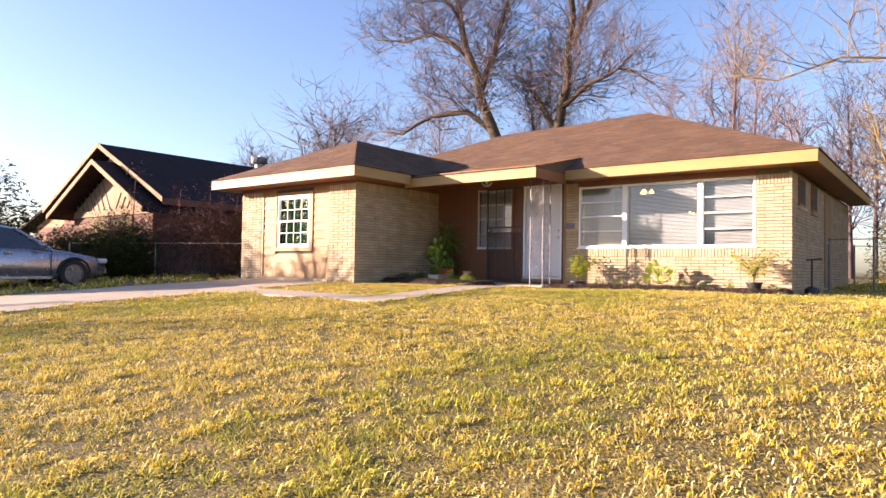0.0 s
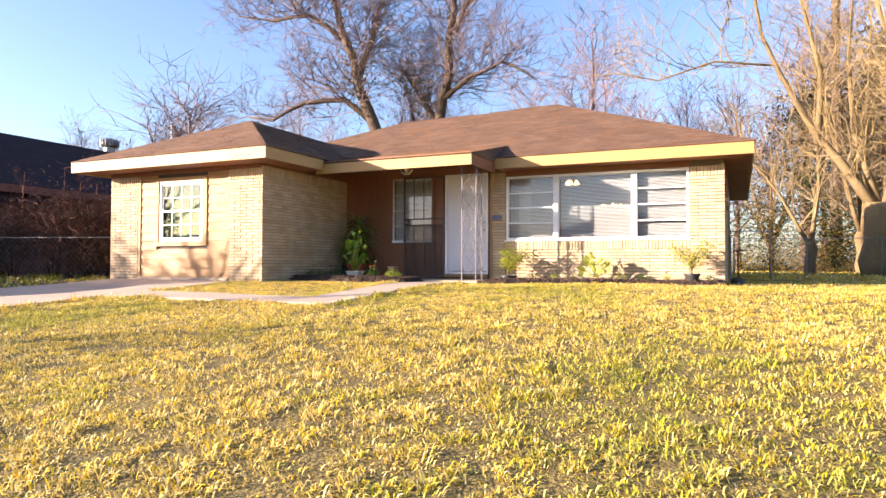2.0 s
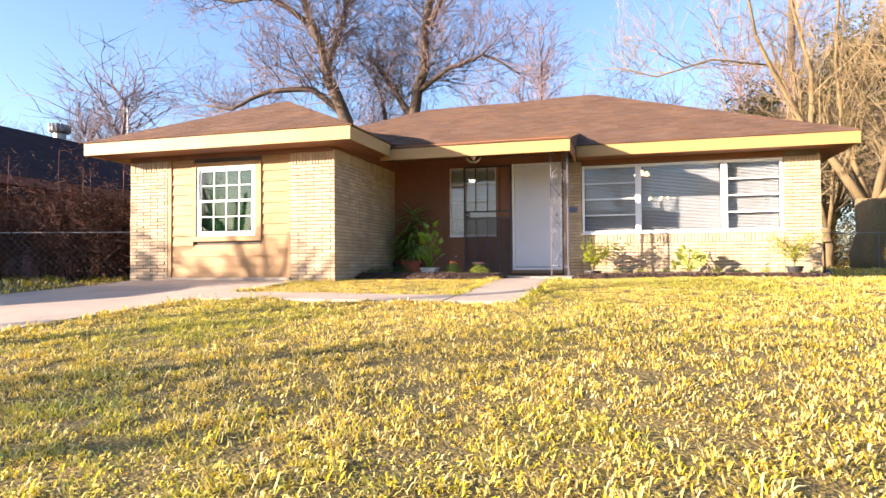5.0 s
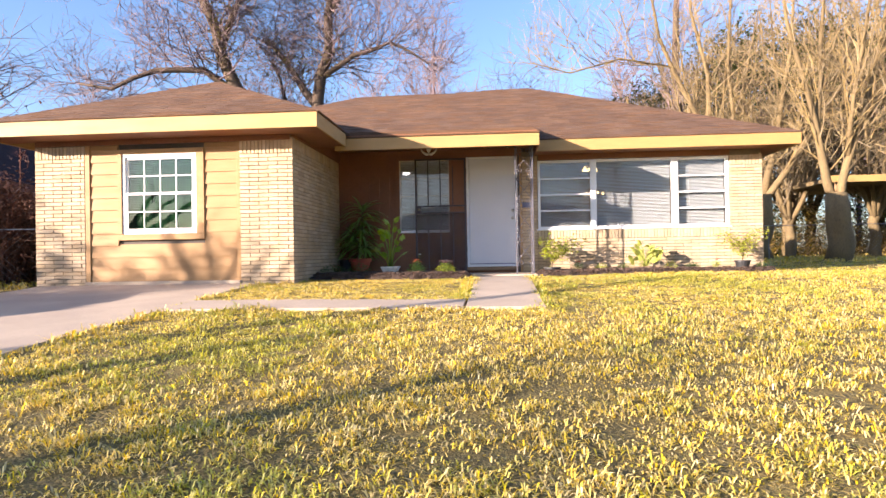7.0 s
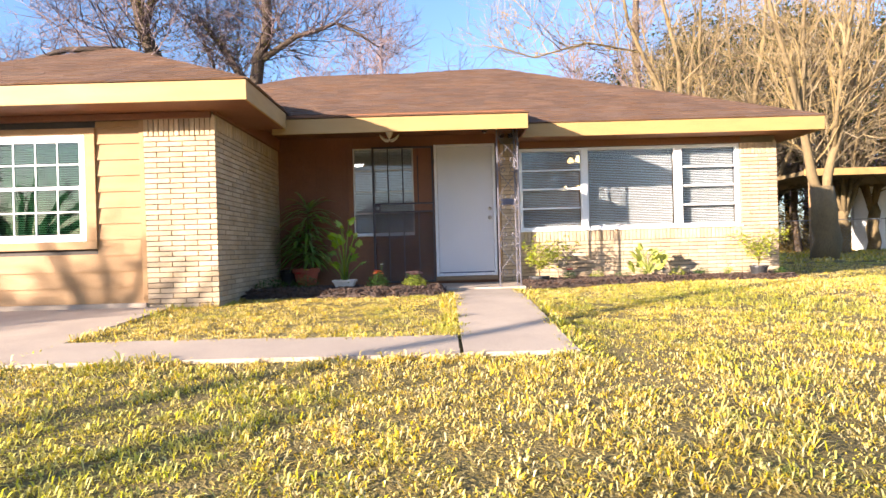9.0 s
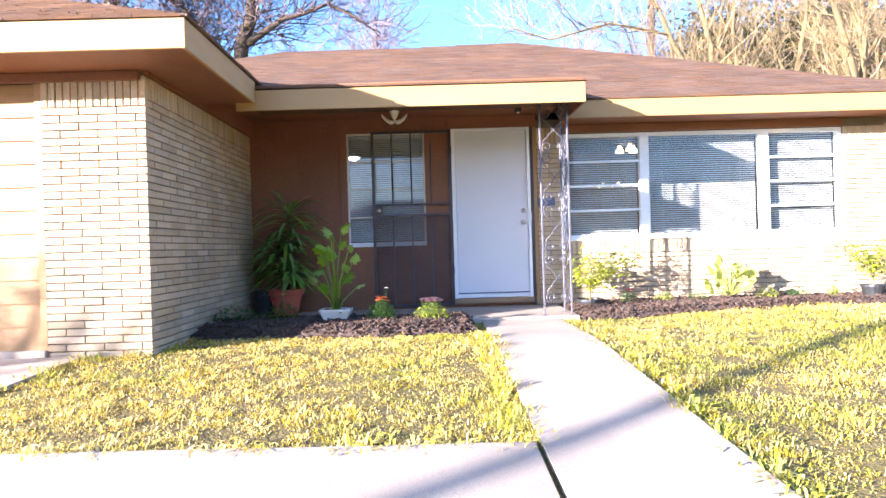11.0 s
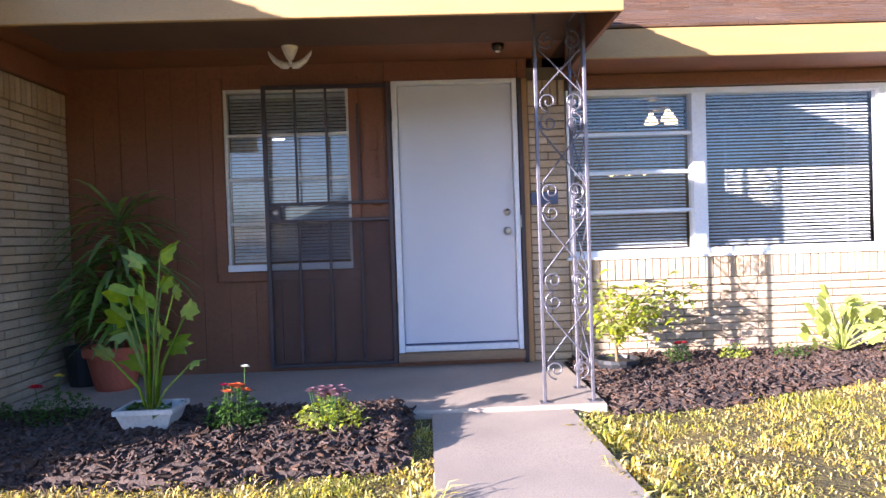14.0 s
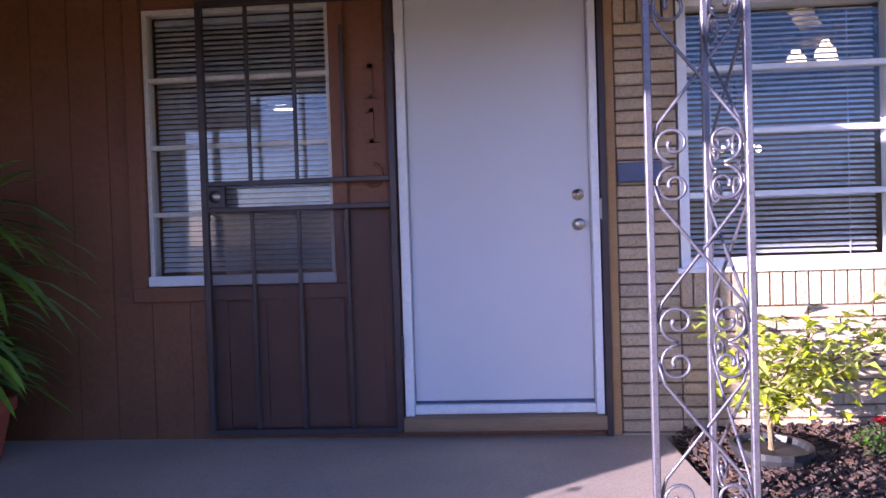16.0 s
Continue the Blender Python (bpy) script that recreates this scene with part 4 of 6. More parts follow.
def flowers(name, at, label, seed, width, height, blooms, leaf_mat=None, leaves=300):
    """A low bedding plant: leaf mound with blooms (petal colour, count, size, lift)."""
    r = random.Random(seed)
    t = thing(name, label, "flowers", at=at)
    vs, fs = [], []
    for _ in range(leaves):
        a, q = r.uniform(0, 2 * math.pi), math.sqrt(r.random())
        p = Vector((math.cos(a) * q * width, math.sin(a) * q * width * 0.8, r.random() * height * (1.05 - 0.6 * q * q)))
        leaf_quad(vs, fs, p, rdir(r, 0.5), Vector((0, 0, 1)), r.uniform(0.03, 0.055), r.uniform(0.015, 0.028))
    attach("foliage", mesh("foliage", vs, fs), leaf_mat or LEAF, t)
    for color, count, size, lift in blooms:
        for _ in range(count):
            a, q = r.uniform(0, 2 * math.pi), r.uniform(0.1, 0.8)
            c = Vector((math.cos(a) * q * width * 0.8, math.sin(a) * q * width * 0.6 - 0.02, height * lift * r.uniform(0.85, 1.05)))
            bm = bmesh.new()
            tube(bm, [(c.x * 0.7, c.y * 0.7, 0.02), c], 0.002, 4)
            stem = part("stem", bm, LEAF, t)
            vs, fs = [], []
            for k in range(11):
                b = 2 * math.pi * k * 0.382
                up = 0.15 + 0.9 * (k / 11)
                leaf_quad(vs, fs, c, Vector((math.cos(b), math.sin(b), up)), Vector((0, 0, 1)), size * (1 - 0.4 * k / 11), size * 0.8, droop=0.1)
            attach("bloom", mesh("bloom", vs, fs), PETAL[color], t, color + " bloom")
    return t


strap_plant((0.48, 2.56, -0.01), "tall yucca with strap leaves in a red pot on the slab", 3)
split_leaf_plant((1.27, 1.28, 0.045), "lime split-leaf philodendron in a pale square planter on mulch", 0.90, 0.30, 15, 5, 0.135, PHIL, True)
binv = thing("black_bucket", "black plastic nursery bucket standing on the slab", "bucket", at=(0.19, 2.74, -0.01))
part("tub", lathe(bmesh.new(), [(0.12, 0), (0.15, 0.26), (0.16, 0.26), (0.16, 0.285), (0.14, 0.285), (0.11, 0.05)], 20), BLACKPOT, binv)
part("handle", tube(bmesh.new(), [(0.15 * math.cos(a), 0.04, 0.27 + 0.05 * math.sin(a)) for a in [math.pi * k / 8 for k in range(9)]], 0.003, 5), STEEL, binv)
flowers("snapdragons", (1.72, 1.22, 0.05), "coral and white snapdragons growing in dark mulch", 11, 0.15, 0.19, [("coral", 8, 0.035, 1.1), ("white", 1, 0.03, 1.55), ("crimson", 1, 0.03, 1.2)])
flowers("pansy_clump", (2.22, 1.13, 0.05), "clump of mauve and crimson pansies in dark mulch", 12, 0.17, 0.15, [("mauve", 26, 0.032, 1.3), ("crimson", 2, 0.04, 1.2)], LIME)
flowers("bedding_flowers", (0.24, 1.40, 0.06), "low green bedding plant with small red buds", 13, 0.22, 0.14, [("red", 2, 0.022, 0.9)])
flowers("carnation_clump", (0.70, 1.42, 0.06), "bedding plant with a red and a yellow bloom", 14, 0.2, 0.15, [("red", 1, 0.05, 1.5), ("yellow", 1, 0.04, 1.6)])
# along the picture window
shrub("leggy_shrub", (4.08, 2.48, -0.04), 0.70, 0.52, 21, 400, 0.105, LIME, "leggy yellow-green shrub by the brick wall", stems=7, lean=(0.22, 0.05), pot=0.15)
split_leaf_plant((5.78, 2.55, 0.0), "bright lime split-leaf plant against the brick wall", 0.46, 0.36, 26, 22, 0.14, LIME, False)
shrub("potted_shrub", (7.48, 2.52, 0.03), 0.70, 0.55, 23, 380, 0.095, LIME, "sparse yellow-green shrub in a small dark pot", stems=8, pot=0.13)
for k, (x, y, w, h, bl) in enumerate(((4.55, 2.52, 0.10, 0.13, [("red", 3, 0.035, 1.2)]), (4.98, 2.55, 0.11, 0.11, [("mauve", 4, 0.03, 1.3), ("white", 1, 0.03, 1.2)]), (5.38, 2.52, 0.13, 0.11, []),
                                      (6.22, 2.55, 0.13, 0.13, []), (6.62, 2.6, 0.14, 0.10, []), (7.05, 2.6, 0.08, 0.13, [("red", 3, 0.03, 1.2)]), (7.8, 2.5, 0.09, 0.10, []))):
    flowers("bedding_plant", (x, y, 0.03), "small bedding plant with red blooms in mulch" if bl else "small leafy green bedding plant in mulch", 30 + k, w, h, bl, LIME if k % 2 else LEAF, 110)


def bed_left(x, y):
    inside = 0.02 < x < 2.62 and 0.72 + 0.07 * math.sin(3 * x) + 0.10 * max(0, 1 - x / 0.6) < y < 1.64
    return inside


def bed_right(x, y):
    return 3.79 < x < 8.05 and 1.50 + 0.255 * (x - 3.75) + 0.05 * math.sin(4 * x) - max(0, x - 6.6) * 0.16 < y < 2.92


def mulch_bed(name, x0, x1, y0, y1, inside, crest, label, chips, seed):
    r = random.Random(seed)
    nx, ny = int((x1 - x0) / 0.06), int((y1 - y0) / 0.06)
    def top(x, y):
        e = min(1.0, 12 * min([0.12] + [k * 0.03 for k in range(0, 5) if not (inside(x, y - k * 0.03) and inside(x - k * 0.03, y) and inside(x + k * 0.03, y))]))
        return gz(x, y) - 0.04 + (crest * (0.35 + 0.65 * min(1, e)) + 0.02 * noise.noise(Vector((x * 5, y * 5, seed)))) if inside(x, y) else gz(x, y) - 0.06
    vs = [(x0 + (x1 - x0) * i / nx, y0 + (y1 - y0) * j / ny, 0) for j in range(ny + 1) for i in range(nx + 1)]
    vs = [(x, y, top(x, y)) for x, y, _ in vs]
    w = nx + 1
    fs = [(j * w + i, j * w + i + 1, (j + 1) * w + i + 1, (j + 1) * w + i) for j in range(ny) for i in range(nx)]
    bed = setting(attach(name, mesh(name, vs, fs), MULCH, smooth=True), label, "flower bed")
    cv, cf = [], []
    while chips:
        x, y = r.uniform(x0, x1), r.uniform(y0, y1)
        if not (inside(x, y) or inside(x, y + 0.07)):
            continue
        chips -= 1
        m = pose(x, y, max(top(x, y), gz(x, y)) + r.uniform(0.0, 0.022), r.gauss(0, 22), r.gauss(0, 22), r.uniform(0, 360))
        l, b, t = r.uniform(0.012, 0.035), r.uniform(0.004, 0.010), r.uniform(0.002, 0.005)
        k = len(cv)
        cv += [m @ Vector((sx * l * (0.8 if sy > 0 else 1), sy * b, sz * t)) for sz in (-1, 1) for sx, sy in ((-1, -1), (1, -1), (1, 1), (-1, 1))]
        cf += [(k + a, k + b_, k + c, k + d) for a, b_, c, d in ((4, 5, 6, 7), (0, 1, 5, 4), (1, 2, 6, 5), (2, 3, 7, 6), (3, 0, 4, 7))]
    tagged(attach("bark_chips", mesh("bark_chips", cv, cf), MULCH, bed), "loose dark bark chips", kind="stuff")


mulch_bed("ground_bed_porch", 0.0, 2.66, 0.6, 1.66, bed_left, 0.13, "mound of dark bark mulch before the porch slab", 6500, 4)
mulch_bed("ground_bed_window", 3.78, 8.1, 1.35, 2.94, bed_right, 0.10, "strip of dark bark mulch along the brick wall", 9000, 5)


def on_paving(x, y):
    m = 0.03
    return ((2.725 + m < x < 3.55 - m and -2.95 < y < 1.7) or (-0.5 < x < 2.725 and -2.98 + m < y < -2.24 - m) or (-4.0 < x < -0.52 - m and -16 < y < 0.1)
            or (-4.2 < x < 0.0 and y > -0.02) or (x > -0.05 and x < 8.0 and y > 2.9) or (0 < x < 3.79 and y > 1.58) or bed_left(x, y) or bed_right(x, y))


def lawn(name, mat_, tufts, blades, length, width, green, seed, label):
    """Tufts of bent blades as one mesh. tufts: (x0, x1, y0, y1, tufts per square metre)."""
    rng = np.random.default_rng(seed)
    pts = []
    for x0, x1, y0, y1, dens in tufts:
        n = int((x1 - x0) * (y1 - y0) * dens)
        xy = np.column_stack([rng.uniform(x0, x1, n), rng.uniform(y0, y1, n)])
        for x, y in xy:
            if on_paving(x, y):
                continue
            g = noise.noise(Vector((x * 0.45, y * 0.45, 7.0))) + 0.5 * noise.noise(Vector((x * 1.9, y * 1.9, 3.0)))
            if (g + rng.normal(0, 0.22) + 0.16 * min(max((y + 5.0) / 4.0, 0.0), 1.0) > 0.26) != green:
                continue
            clump = noise.noise(Vector((x * 6.5, y * 6.5, 2.0))) + 0.6 * noise.noise(Vector((x * 13, y * 13, 5.0)))
            if clump < -0.27 + rng.normal(0, 0.08):
                continue
            pts.append((x, y, gz(x, y), 0.85 + 0.7 * noise.noise(Vector((x * 2.2, y * 2.8, 1.0))) + 0.95 * clump))
    pts = np.array(pts)
    n = len(pts) * blades
    base = np.repeat(pts, blades, 0)
    ang = rng.uniform(0, 2 * np.pi, n)
    flat = rng.uniform(0.05, 0.85, n)
    ln = length * rng.uniform(0.6, 1.25, n) * np.clip(base[:, 3], 0.3, 1.9)
    out = np.column_stack([np.cos(ang), np.sin(ang), np.zeros(n)])
    side = np.column_stack([-np.sin(ang), np.cos(ang), np.zeros(n)]) * (width * rng.uniform(0.6, 1.2, n))[:, None]
    root = base[:, :3] + out * (rng.uniform(0, 0.03, n))[:, None] + np.column_stack([rng.normal(0, 0.032, n), rng.normal(0, 0.032, n), np.full(n, -0.006)])
    rise = np.column_stack([np.zeros(n), np.zeros(n), 1 - 0.72 * flat])
    mid = root + (out * (0.28 + 0.3 * flat)[:, None] + rise * 0.75) * ln[:, None]
    tip = mid + (out * (0.35 + 0.25 * flat)[:, None] + rise * np.array([0, 0, 0.1]) - np.array([0, 0, 0.08])) * ln[:, None]
    v = np.stack([root - side * 0.7, root + side * 0.7, mid + side, mid - side, tip], 1).reshape(-1, 3)
    me = bpy.data.meshes.new(name)
    me.vertices.add(5 * n)
    me.vertices.foreach_set("co", v.astype(np.float32).ravel())
    o = 5 * np.arange(n)[:, None]
    loops = np.hstack([o + [0, 1, 2, 3], o + [3, 2, 4]]).ravel()
    me.loops.add(7 * n)
    me.loops.foreach_set("vertex_index", loops.astype(np.int32))
    me.polygons.add(2 * n)
    starts = (7 * np.arange(n)[:, None] + [0, 4]).ravel()
    me.polygons.foreach_set("loop_start", starts.astype(np.int32))
    me.update(calc_edges=True)
    me.validate()
    return tagged(attach(name, me, mat_), label, "grass", kind="stuff")


NEAR = [(-0.5, 10.5, -9.4, -3.0, 430), (5.5, 12.0, -3.0, 2.3, 340), (8.0, 12.5, 2.3, 8.0, 80)]
FRONT = [(-0.5, 5.5, -3.0, 2.3, 620)]
FAR = [(12.5, 24, -9, 24, 20), (8.0, 12.5, 8.0, 24, 26), (-0.5, 12.5, -16, -10, 16), (10.5, 12.5, -10, -3, 60), (-16, -4.1, -16, 0.5, 24), (-9, -4.2, 0.5, 6, 14)]
lawn("grass_straw", GRASS, NEAR, 9, 0.046, 0.0038, False, 1, "dormant straw-yellow lawn grass in tufts")
lawn("grass_green", GREENGRASS, NEAR, 9, 0.048, 0.0038, True, 1, "greener patches of the same coarse lawn")
lawn("grass_straw_front", GRASS, FRONT, 10, 0.036, 0.003, False, 3, "short straw-yellow lawn beside the walk")
lawn("grass_green_front", GREENGRASS, FRONT, 10, 0.037, 0.003, True, 3, "short lime-green lawn beside the walk")
lawn("grass_straw_far", GRASS, FAR, 7, 0.12, 0.015, False, 2, "straw-yellow grass farther off")
lawn("grass_green_far", GREENGRASS, FAR, 7, 0.12, 0.015, True, 2, "greener grass farther off")

EDGE = [(3.53, 3.66, -2.95, 1.5, 300), (-0.5, 2.64, -2.3, -2.2, 300), (-0.5, 3.6, -3.08, -2.96, 300), (-0.56, -0.42, -12, -0.1, 260), (-0.9, 0.0, -0.12, -0.01, 260), (0.0, 0.12, 0.0, 0.8, 200)]
lawn("grass_edges", GRASS, EDGE, 7, 0.085, 0.006, False, 5, "longer straw grass along the concrete edges")
lawn("grass_edges_green", GREENGRASS, EDGE, 7, 0.085, 0.006, True, 5, "longer green grass along the concrete edges")

BORDER = [(2.60, 2.745, -2.25, 0.75, 800)]
lawn("grass_border", GRASS, BORDER, 9, 0.078, 0.004, False, 6, "overgrown straw grass hanging over the walk's edge")
lawn("grass_border_green", GREENGRASS, BORDER, 9, 0.078, 0.004, True, 6, "overgrown green grass hanging over the walk's edge")

# ---- trees ----
TWIG = material("grey_twig", (0.20, 0.145, 0.14), (0.15, 0.105, 0.105), rough=0.95, bump=0, fine=20, vary=0.3, island=True)
PALETWIG = material("pale_twig", (0.24, 0.175, 0.08), (0.165, 0.12, 0.062), rough=0.95, bump=0, fine=20, vary=0.3, island=True)
FARWOOD = material("far_twig", (0.178, 0.130, 0.133), (0.133, 0.100, 0.107), rough=1.0, bump=0, fine=10, vary=0.3, island=True)
VINE = material("ivy_leaf", (0.16, 0.13, 0.035), (0.11, 0.10, 0.03), (0.20, 0.15, 0.05), scale=4, fine=20, rough=0.6, bump=0, vary=0.4, island=True, through_light=0.2)
EVERGREEN = material("dark_evergreen", (0.05, 0.07, 0.02), (0.035, 0.055, 0.015), (0.08, 0.09, 0.03), scale=3, fine=20, rough=0.7, bump=0, vary=0.35, island=True, through_light=0.1, spec=0.12)
WOODTWIG = material("olive_grey_twig", (0.175, 0.13, 0.07), (0.12, 0.09, 0.05), rough=0.95, bump=0, fine=20, vary=0.3, island=True)
SCRUB = material("dry_scrub", (0.30, 0.20, 0.055), (0.20, 0.145, 0.04), (0.12, 0.105, 0.03), scale=2, fine=20, rough=0.8, bump=0, vary=0.4, island=True, through_light=0.2)


class Wood:
    """Collects limbs and twigs of one tree."""

    def __init__(self, seed):
        self.r, self.bm, self.tv, self.tf, self.ends = random.Random(seed), bmesh.new(), [], [], []

    def limb(self, pts, r0, r1, sides=8):
        pts = [Vector(p) for p in pts]
        fine = []
        for i in range(len(pts) - 1):
            for u in (0, 0.5):
                p = pts[i].lerp(pts[i + 1], u)
                fine.append(p + Vector([self.r.gauss(0, 1) for _ in range(3)]) * r0 * (0.25 if u else 0.05))
        fine.append(pts[-1])
        n = len(fine)
        tube(self.bm, fine, [r0 + (r1 - r0) * k / (n - 1) for k in range(n)], sides)
        return fine

    def twig(self, p, d, length, rad, level):
        """A forking, wavering branch; fine ends are three-sided slivers."""
        r = self.r
        n = 3 if level > 1 else 2
        pts, q, dd = [p], p.copy(), d.normalized()
        for k in range(n):
            dd = (dd + Vector((r.gauss(0, 0.22), r.gauss(0, 0.22), r.gauss(0.06, 0.16)))).normalized()
            q = q + dd * length / n
            pts.append(q.copy())
        side = dd.orthogonal().normalized()
        sd2 = dd.cross(side)
        k0 = len(self.tv)
        for i, q in enumerate(pts):
            w = rad * (1 - 0.75 * i / n)
            self.tv += [q + side * w, q - side * w * 0.5 + sd2 * w * 0.87, q - side * w * 0.5 - sd2 * w * 0.87]
        for i in range(n):
            a = k0 + 3 * i
            for j in range(3):
                self.tf.append((a + j, a + (j + 1) % 3, a + 3 + (j + 1) % 3, a + 3 + j))
        if level > 0:
            for k in range(r.choice((2, 3, 3, 4)) if level > 1 else r.choice((3, 4, 5))):
                u = r.uniform(0.3, 1.0)
                i = min(int(u * n), n - 1)
                s = pts[i].lerp(pts[i + 1], u * n - i)
                nd = (dd + Vector((r.gauss(0, 0.75), r.gauss(0, 0.75), r.gauss(0.1, 0.5)))).normalized()
                self.twig(s, nd, length * r.uniform(0.5, 0.8), rad * 0.62, level - 1)
        else:
            self.ends.append(pts[-1])

    def dress(self, fine, count, length, rad, level, start=0.15, spread=0.8, up=0.25):
        r, n = self.r, len(fine) - 1
        for k in range(count):
            u = start + (1 - start) * (k + r.random()) / count
            i = min(int(u * n), n - 1)
            p = fine[i].lerp(fine[i + 1], u * n - i)
            d = (fine[i + 1] - fine[i]).normalized()
            d = (d * 0.6 + Vector((r.gauss(0, spread), r.gauss(0, spread), r.gauss(up, spread * 0.6)))).normalized()
            self.twig(p, d, length * r.uniform(0.6, 1.2) * (1.15 - 0.5 * u), rad * (1.1 - 0.6 * u), level)

    def leaves_on(self, spots, per, spread, size, mat_, t, name, label):
        vs, fs, r = [], [], self.r
        for s in spots:
            for _ in range(per):
                p = s + Vector((r.gauss(0, 1), r.gauss(0, 1), r.gauss(0, 1))) * spread
                leaf_quad(vs, fs, p, rdir(r), Vector((0, 0, 1)), size * r.uniform(0.6, 1.3), size * 0.6)
        if vs:
            attach(name, mesh(name, vs, fs), mat_, t, label)

    def done(self, t, bark, twigs):
        part("trunk", self.bm, bark, t, smooth=True)
        attach("crown", mesh("crown", self.tv, self.tf), twigs, t, "bare forking twigs")
        return t


# two big bare trees behind the house, with climbing vine
t = thing("bare_oak_tree", "large leaning bare tree with vine-clad limbs behind the house", "tree")
w = Wood(41)
tr = w.limb([(-6.4, 16.6, -0.1), (-6.9, 16.6, 3.5), (-7.3, 16.6, 6.6), (-8.1, 16.4, 8.6), (-8.9, 16.2, 11.2), (-9.4, 16, 14), (-9.3, 15.8, 18)], 0.42, 0.07, 10)
l1 = w.limb([(-7.4, 16.6, 6.9), (-8.8, 16.2, 8.1), (-10.6, 15.6, 8.0), (-12.2, 15.2, 7.2), (-13.4, 15, 7.4)], 0.17, 0.04)
l2 = w.limb([(-8.2, 16.4, 8.9), (-7.5, 16.6, 11), (-6.9, 16.9, 13.5), (-6.7, 17, 17)], 0.17, 0.05)
l3 = w.limb([(-8.9, 16.2, 11), (-10.6, 15.9, 12.3), (-12.4, 15.6, 12.2), (-14.4, 15.2, 12.6)], 0.14, 0.03)
l4 = w.limb([(-9.2, 16.1, 12.8), (-10.8, 15.6, 15), (-12.8, 15.2, 17)], 0.12, 0.03)
w.dress(tr, 68, 2.9, 0.045, 3, 0.42)
for l in (l1, l2, l3, l4):
    w.dress(l, 46, 2.5, 0.036, 3, 0.12)
w.leaves_on([p for l in (tr[5:9], l2[:4]) for p in l for _ in range(6)], 26, 0.5, 0.15, VINE, t, "vine", "brown-green climbing vine leaves")
w.done(t, BARK, TWIG)
t = thing("bare_elm_tree", "large bare forking tree with vine tufts behind the house", "tree")
w = Wood(42)
tr = w.limb([(-4.1, 17.7, -0.1), (-4.3, 17.7, 4), (-4.5, 17.7, 7), (-3.9, 17.5, 9), (-3.6, 17.3, 12), (-3.9, 17.1, 15), (-3.7, 17, 18)], 0.36, 0.06, 10)
l1 = w.limb([(-4.5, 17.7, 6.8), (-5.4, 17.9, 8), (-6.3, 18.1, 9.3), (-7.0, 18.3, 9.9)], 0.2, 0.05)
l2 = w.limb([(-4.2, 17.6, 8), (-2.8, 17.3, 8.8), (-1.2, 17.1, 9.2), (0.4, 17, 8.2)], 0.14, 0.03)
l3 = w.limb([(-3.7, 17.4, 10.8), (-2.6, 17.1, 12.6), (-1.9, 17, 15), (-0.8, 16.9, 17)], 0.15, 0.04)
l4 = w.limb([(-5.4, 17.8, 0.2), (-5.8, 17.9, 4), (-6.0, 18, 7.2), (-6.6, 18.1, 9)], 0.16, 0.05)
w.dress(tr, 68, 2.8, 0.045, 3, 0.4)
for l in (l1, l2, l3, l4):
    w.dress(l, 46, 2.4, 0.036, 3, 0.15)
w.leaves_on([p for l in (l1[2:], tr[5:9]) for p in l for _ in range(6)], 26, 0.55, 0.15, VINE, t, "vine", "brown-green climbing vine leaves")
w.done(t, BARK, TWIG)


def stems_tree(at, label, seed, stems, height, rad, spread, fork=2.3, lean=(0, 0), dress=26, name="bare_yard_tree", fine_levels=3):
    """A pale tree that forks low into several long stems."""
    t = thing(name, label, "tree", at=at)
    w = Wood(seed)
    r = w.r
    w.limb([(0, 0, -0.1), (0.02, 0, fork * 0.5), (0.0, 0, fork)], rad * 1.25, rad, 10)
    for s in range(stems):
        a = 2 * math.pi * s / stems + r.uniform(-0.4, 0.4)
        o = Vector((math.cos(a) * spread * r.uniform(0.6, 1.1) + lean[0], math.sin(a) * spread * r.uniform(0.5, 1) + lean[1], 0))
        h = height * r.uniform(0.8, 1.1)
        st = w.limb([(0, 0, fork - 0.25), o * 0.28 + Vector((0, 0, fork + (h - fork) * 0.22)), o * 0.6 + Vector((0, 0, fork + (h - fork) * 0.55)), o + Vector((0, 0, h))], rad * r.uniform(0.45, 0.62), 0.02, 7)
        w.dress(st, dress, 1.8, 0.032, fine_levels, 0.08, 0.75, 0.35)
    return w.done(t, PALEBARK, WOODTWIG)


def limb_tree(at, label, seed, trunk, limbs, shoots, name="bare_yard_tree"):
    """A pale tree with a stout trunk and given limbs; shoots: upright whips on each limb."""
    t = thing(name, label, "tree", at=at)
    w = Wood(seed)
    w.limb([(0, 0, -0.1), (0.03, 0, trunk[1] * 0.5), (0, 0, trunk[1])], trunk[0] * 1.2, trunk[0], 12)
    for pts, r0 in limbs:
        st = w.limb(pts, r0 * 0.72, 0.02, 8)
        w.dress(st, int(shoots * 1.4), 2.0, 0.026, 3, 0.12, 0.6, 0.35)
        w.dress(st, shoots // 2, 2.6, 0.022, 1, 0.1, 0.25, 1.3)
    return w.done(t, PALEBARK, PALETWIG)


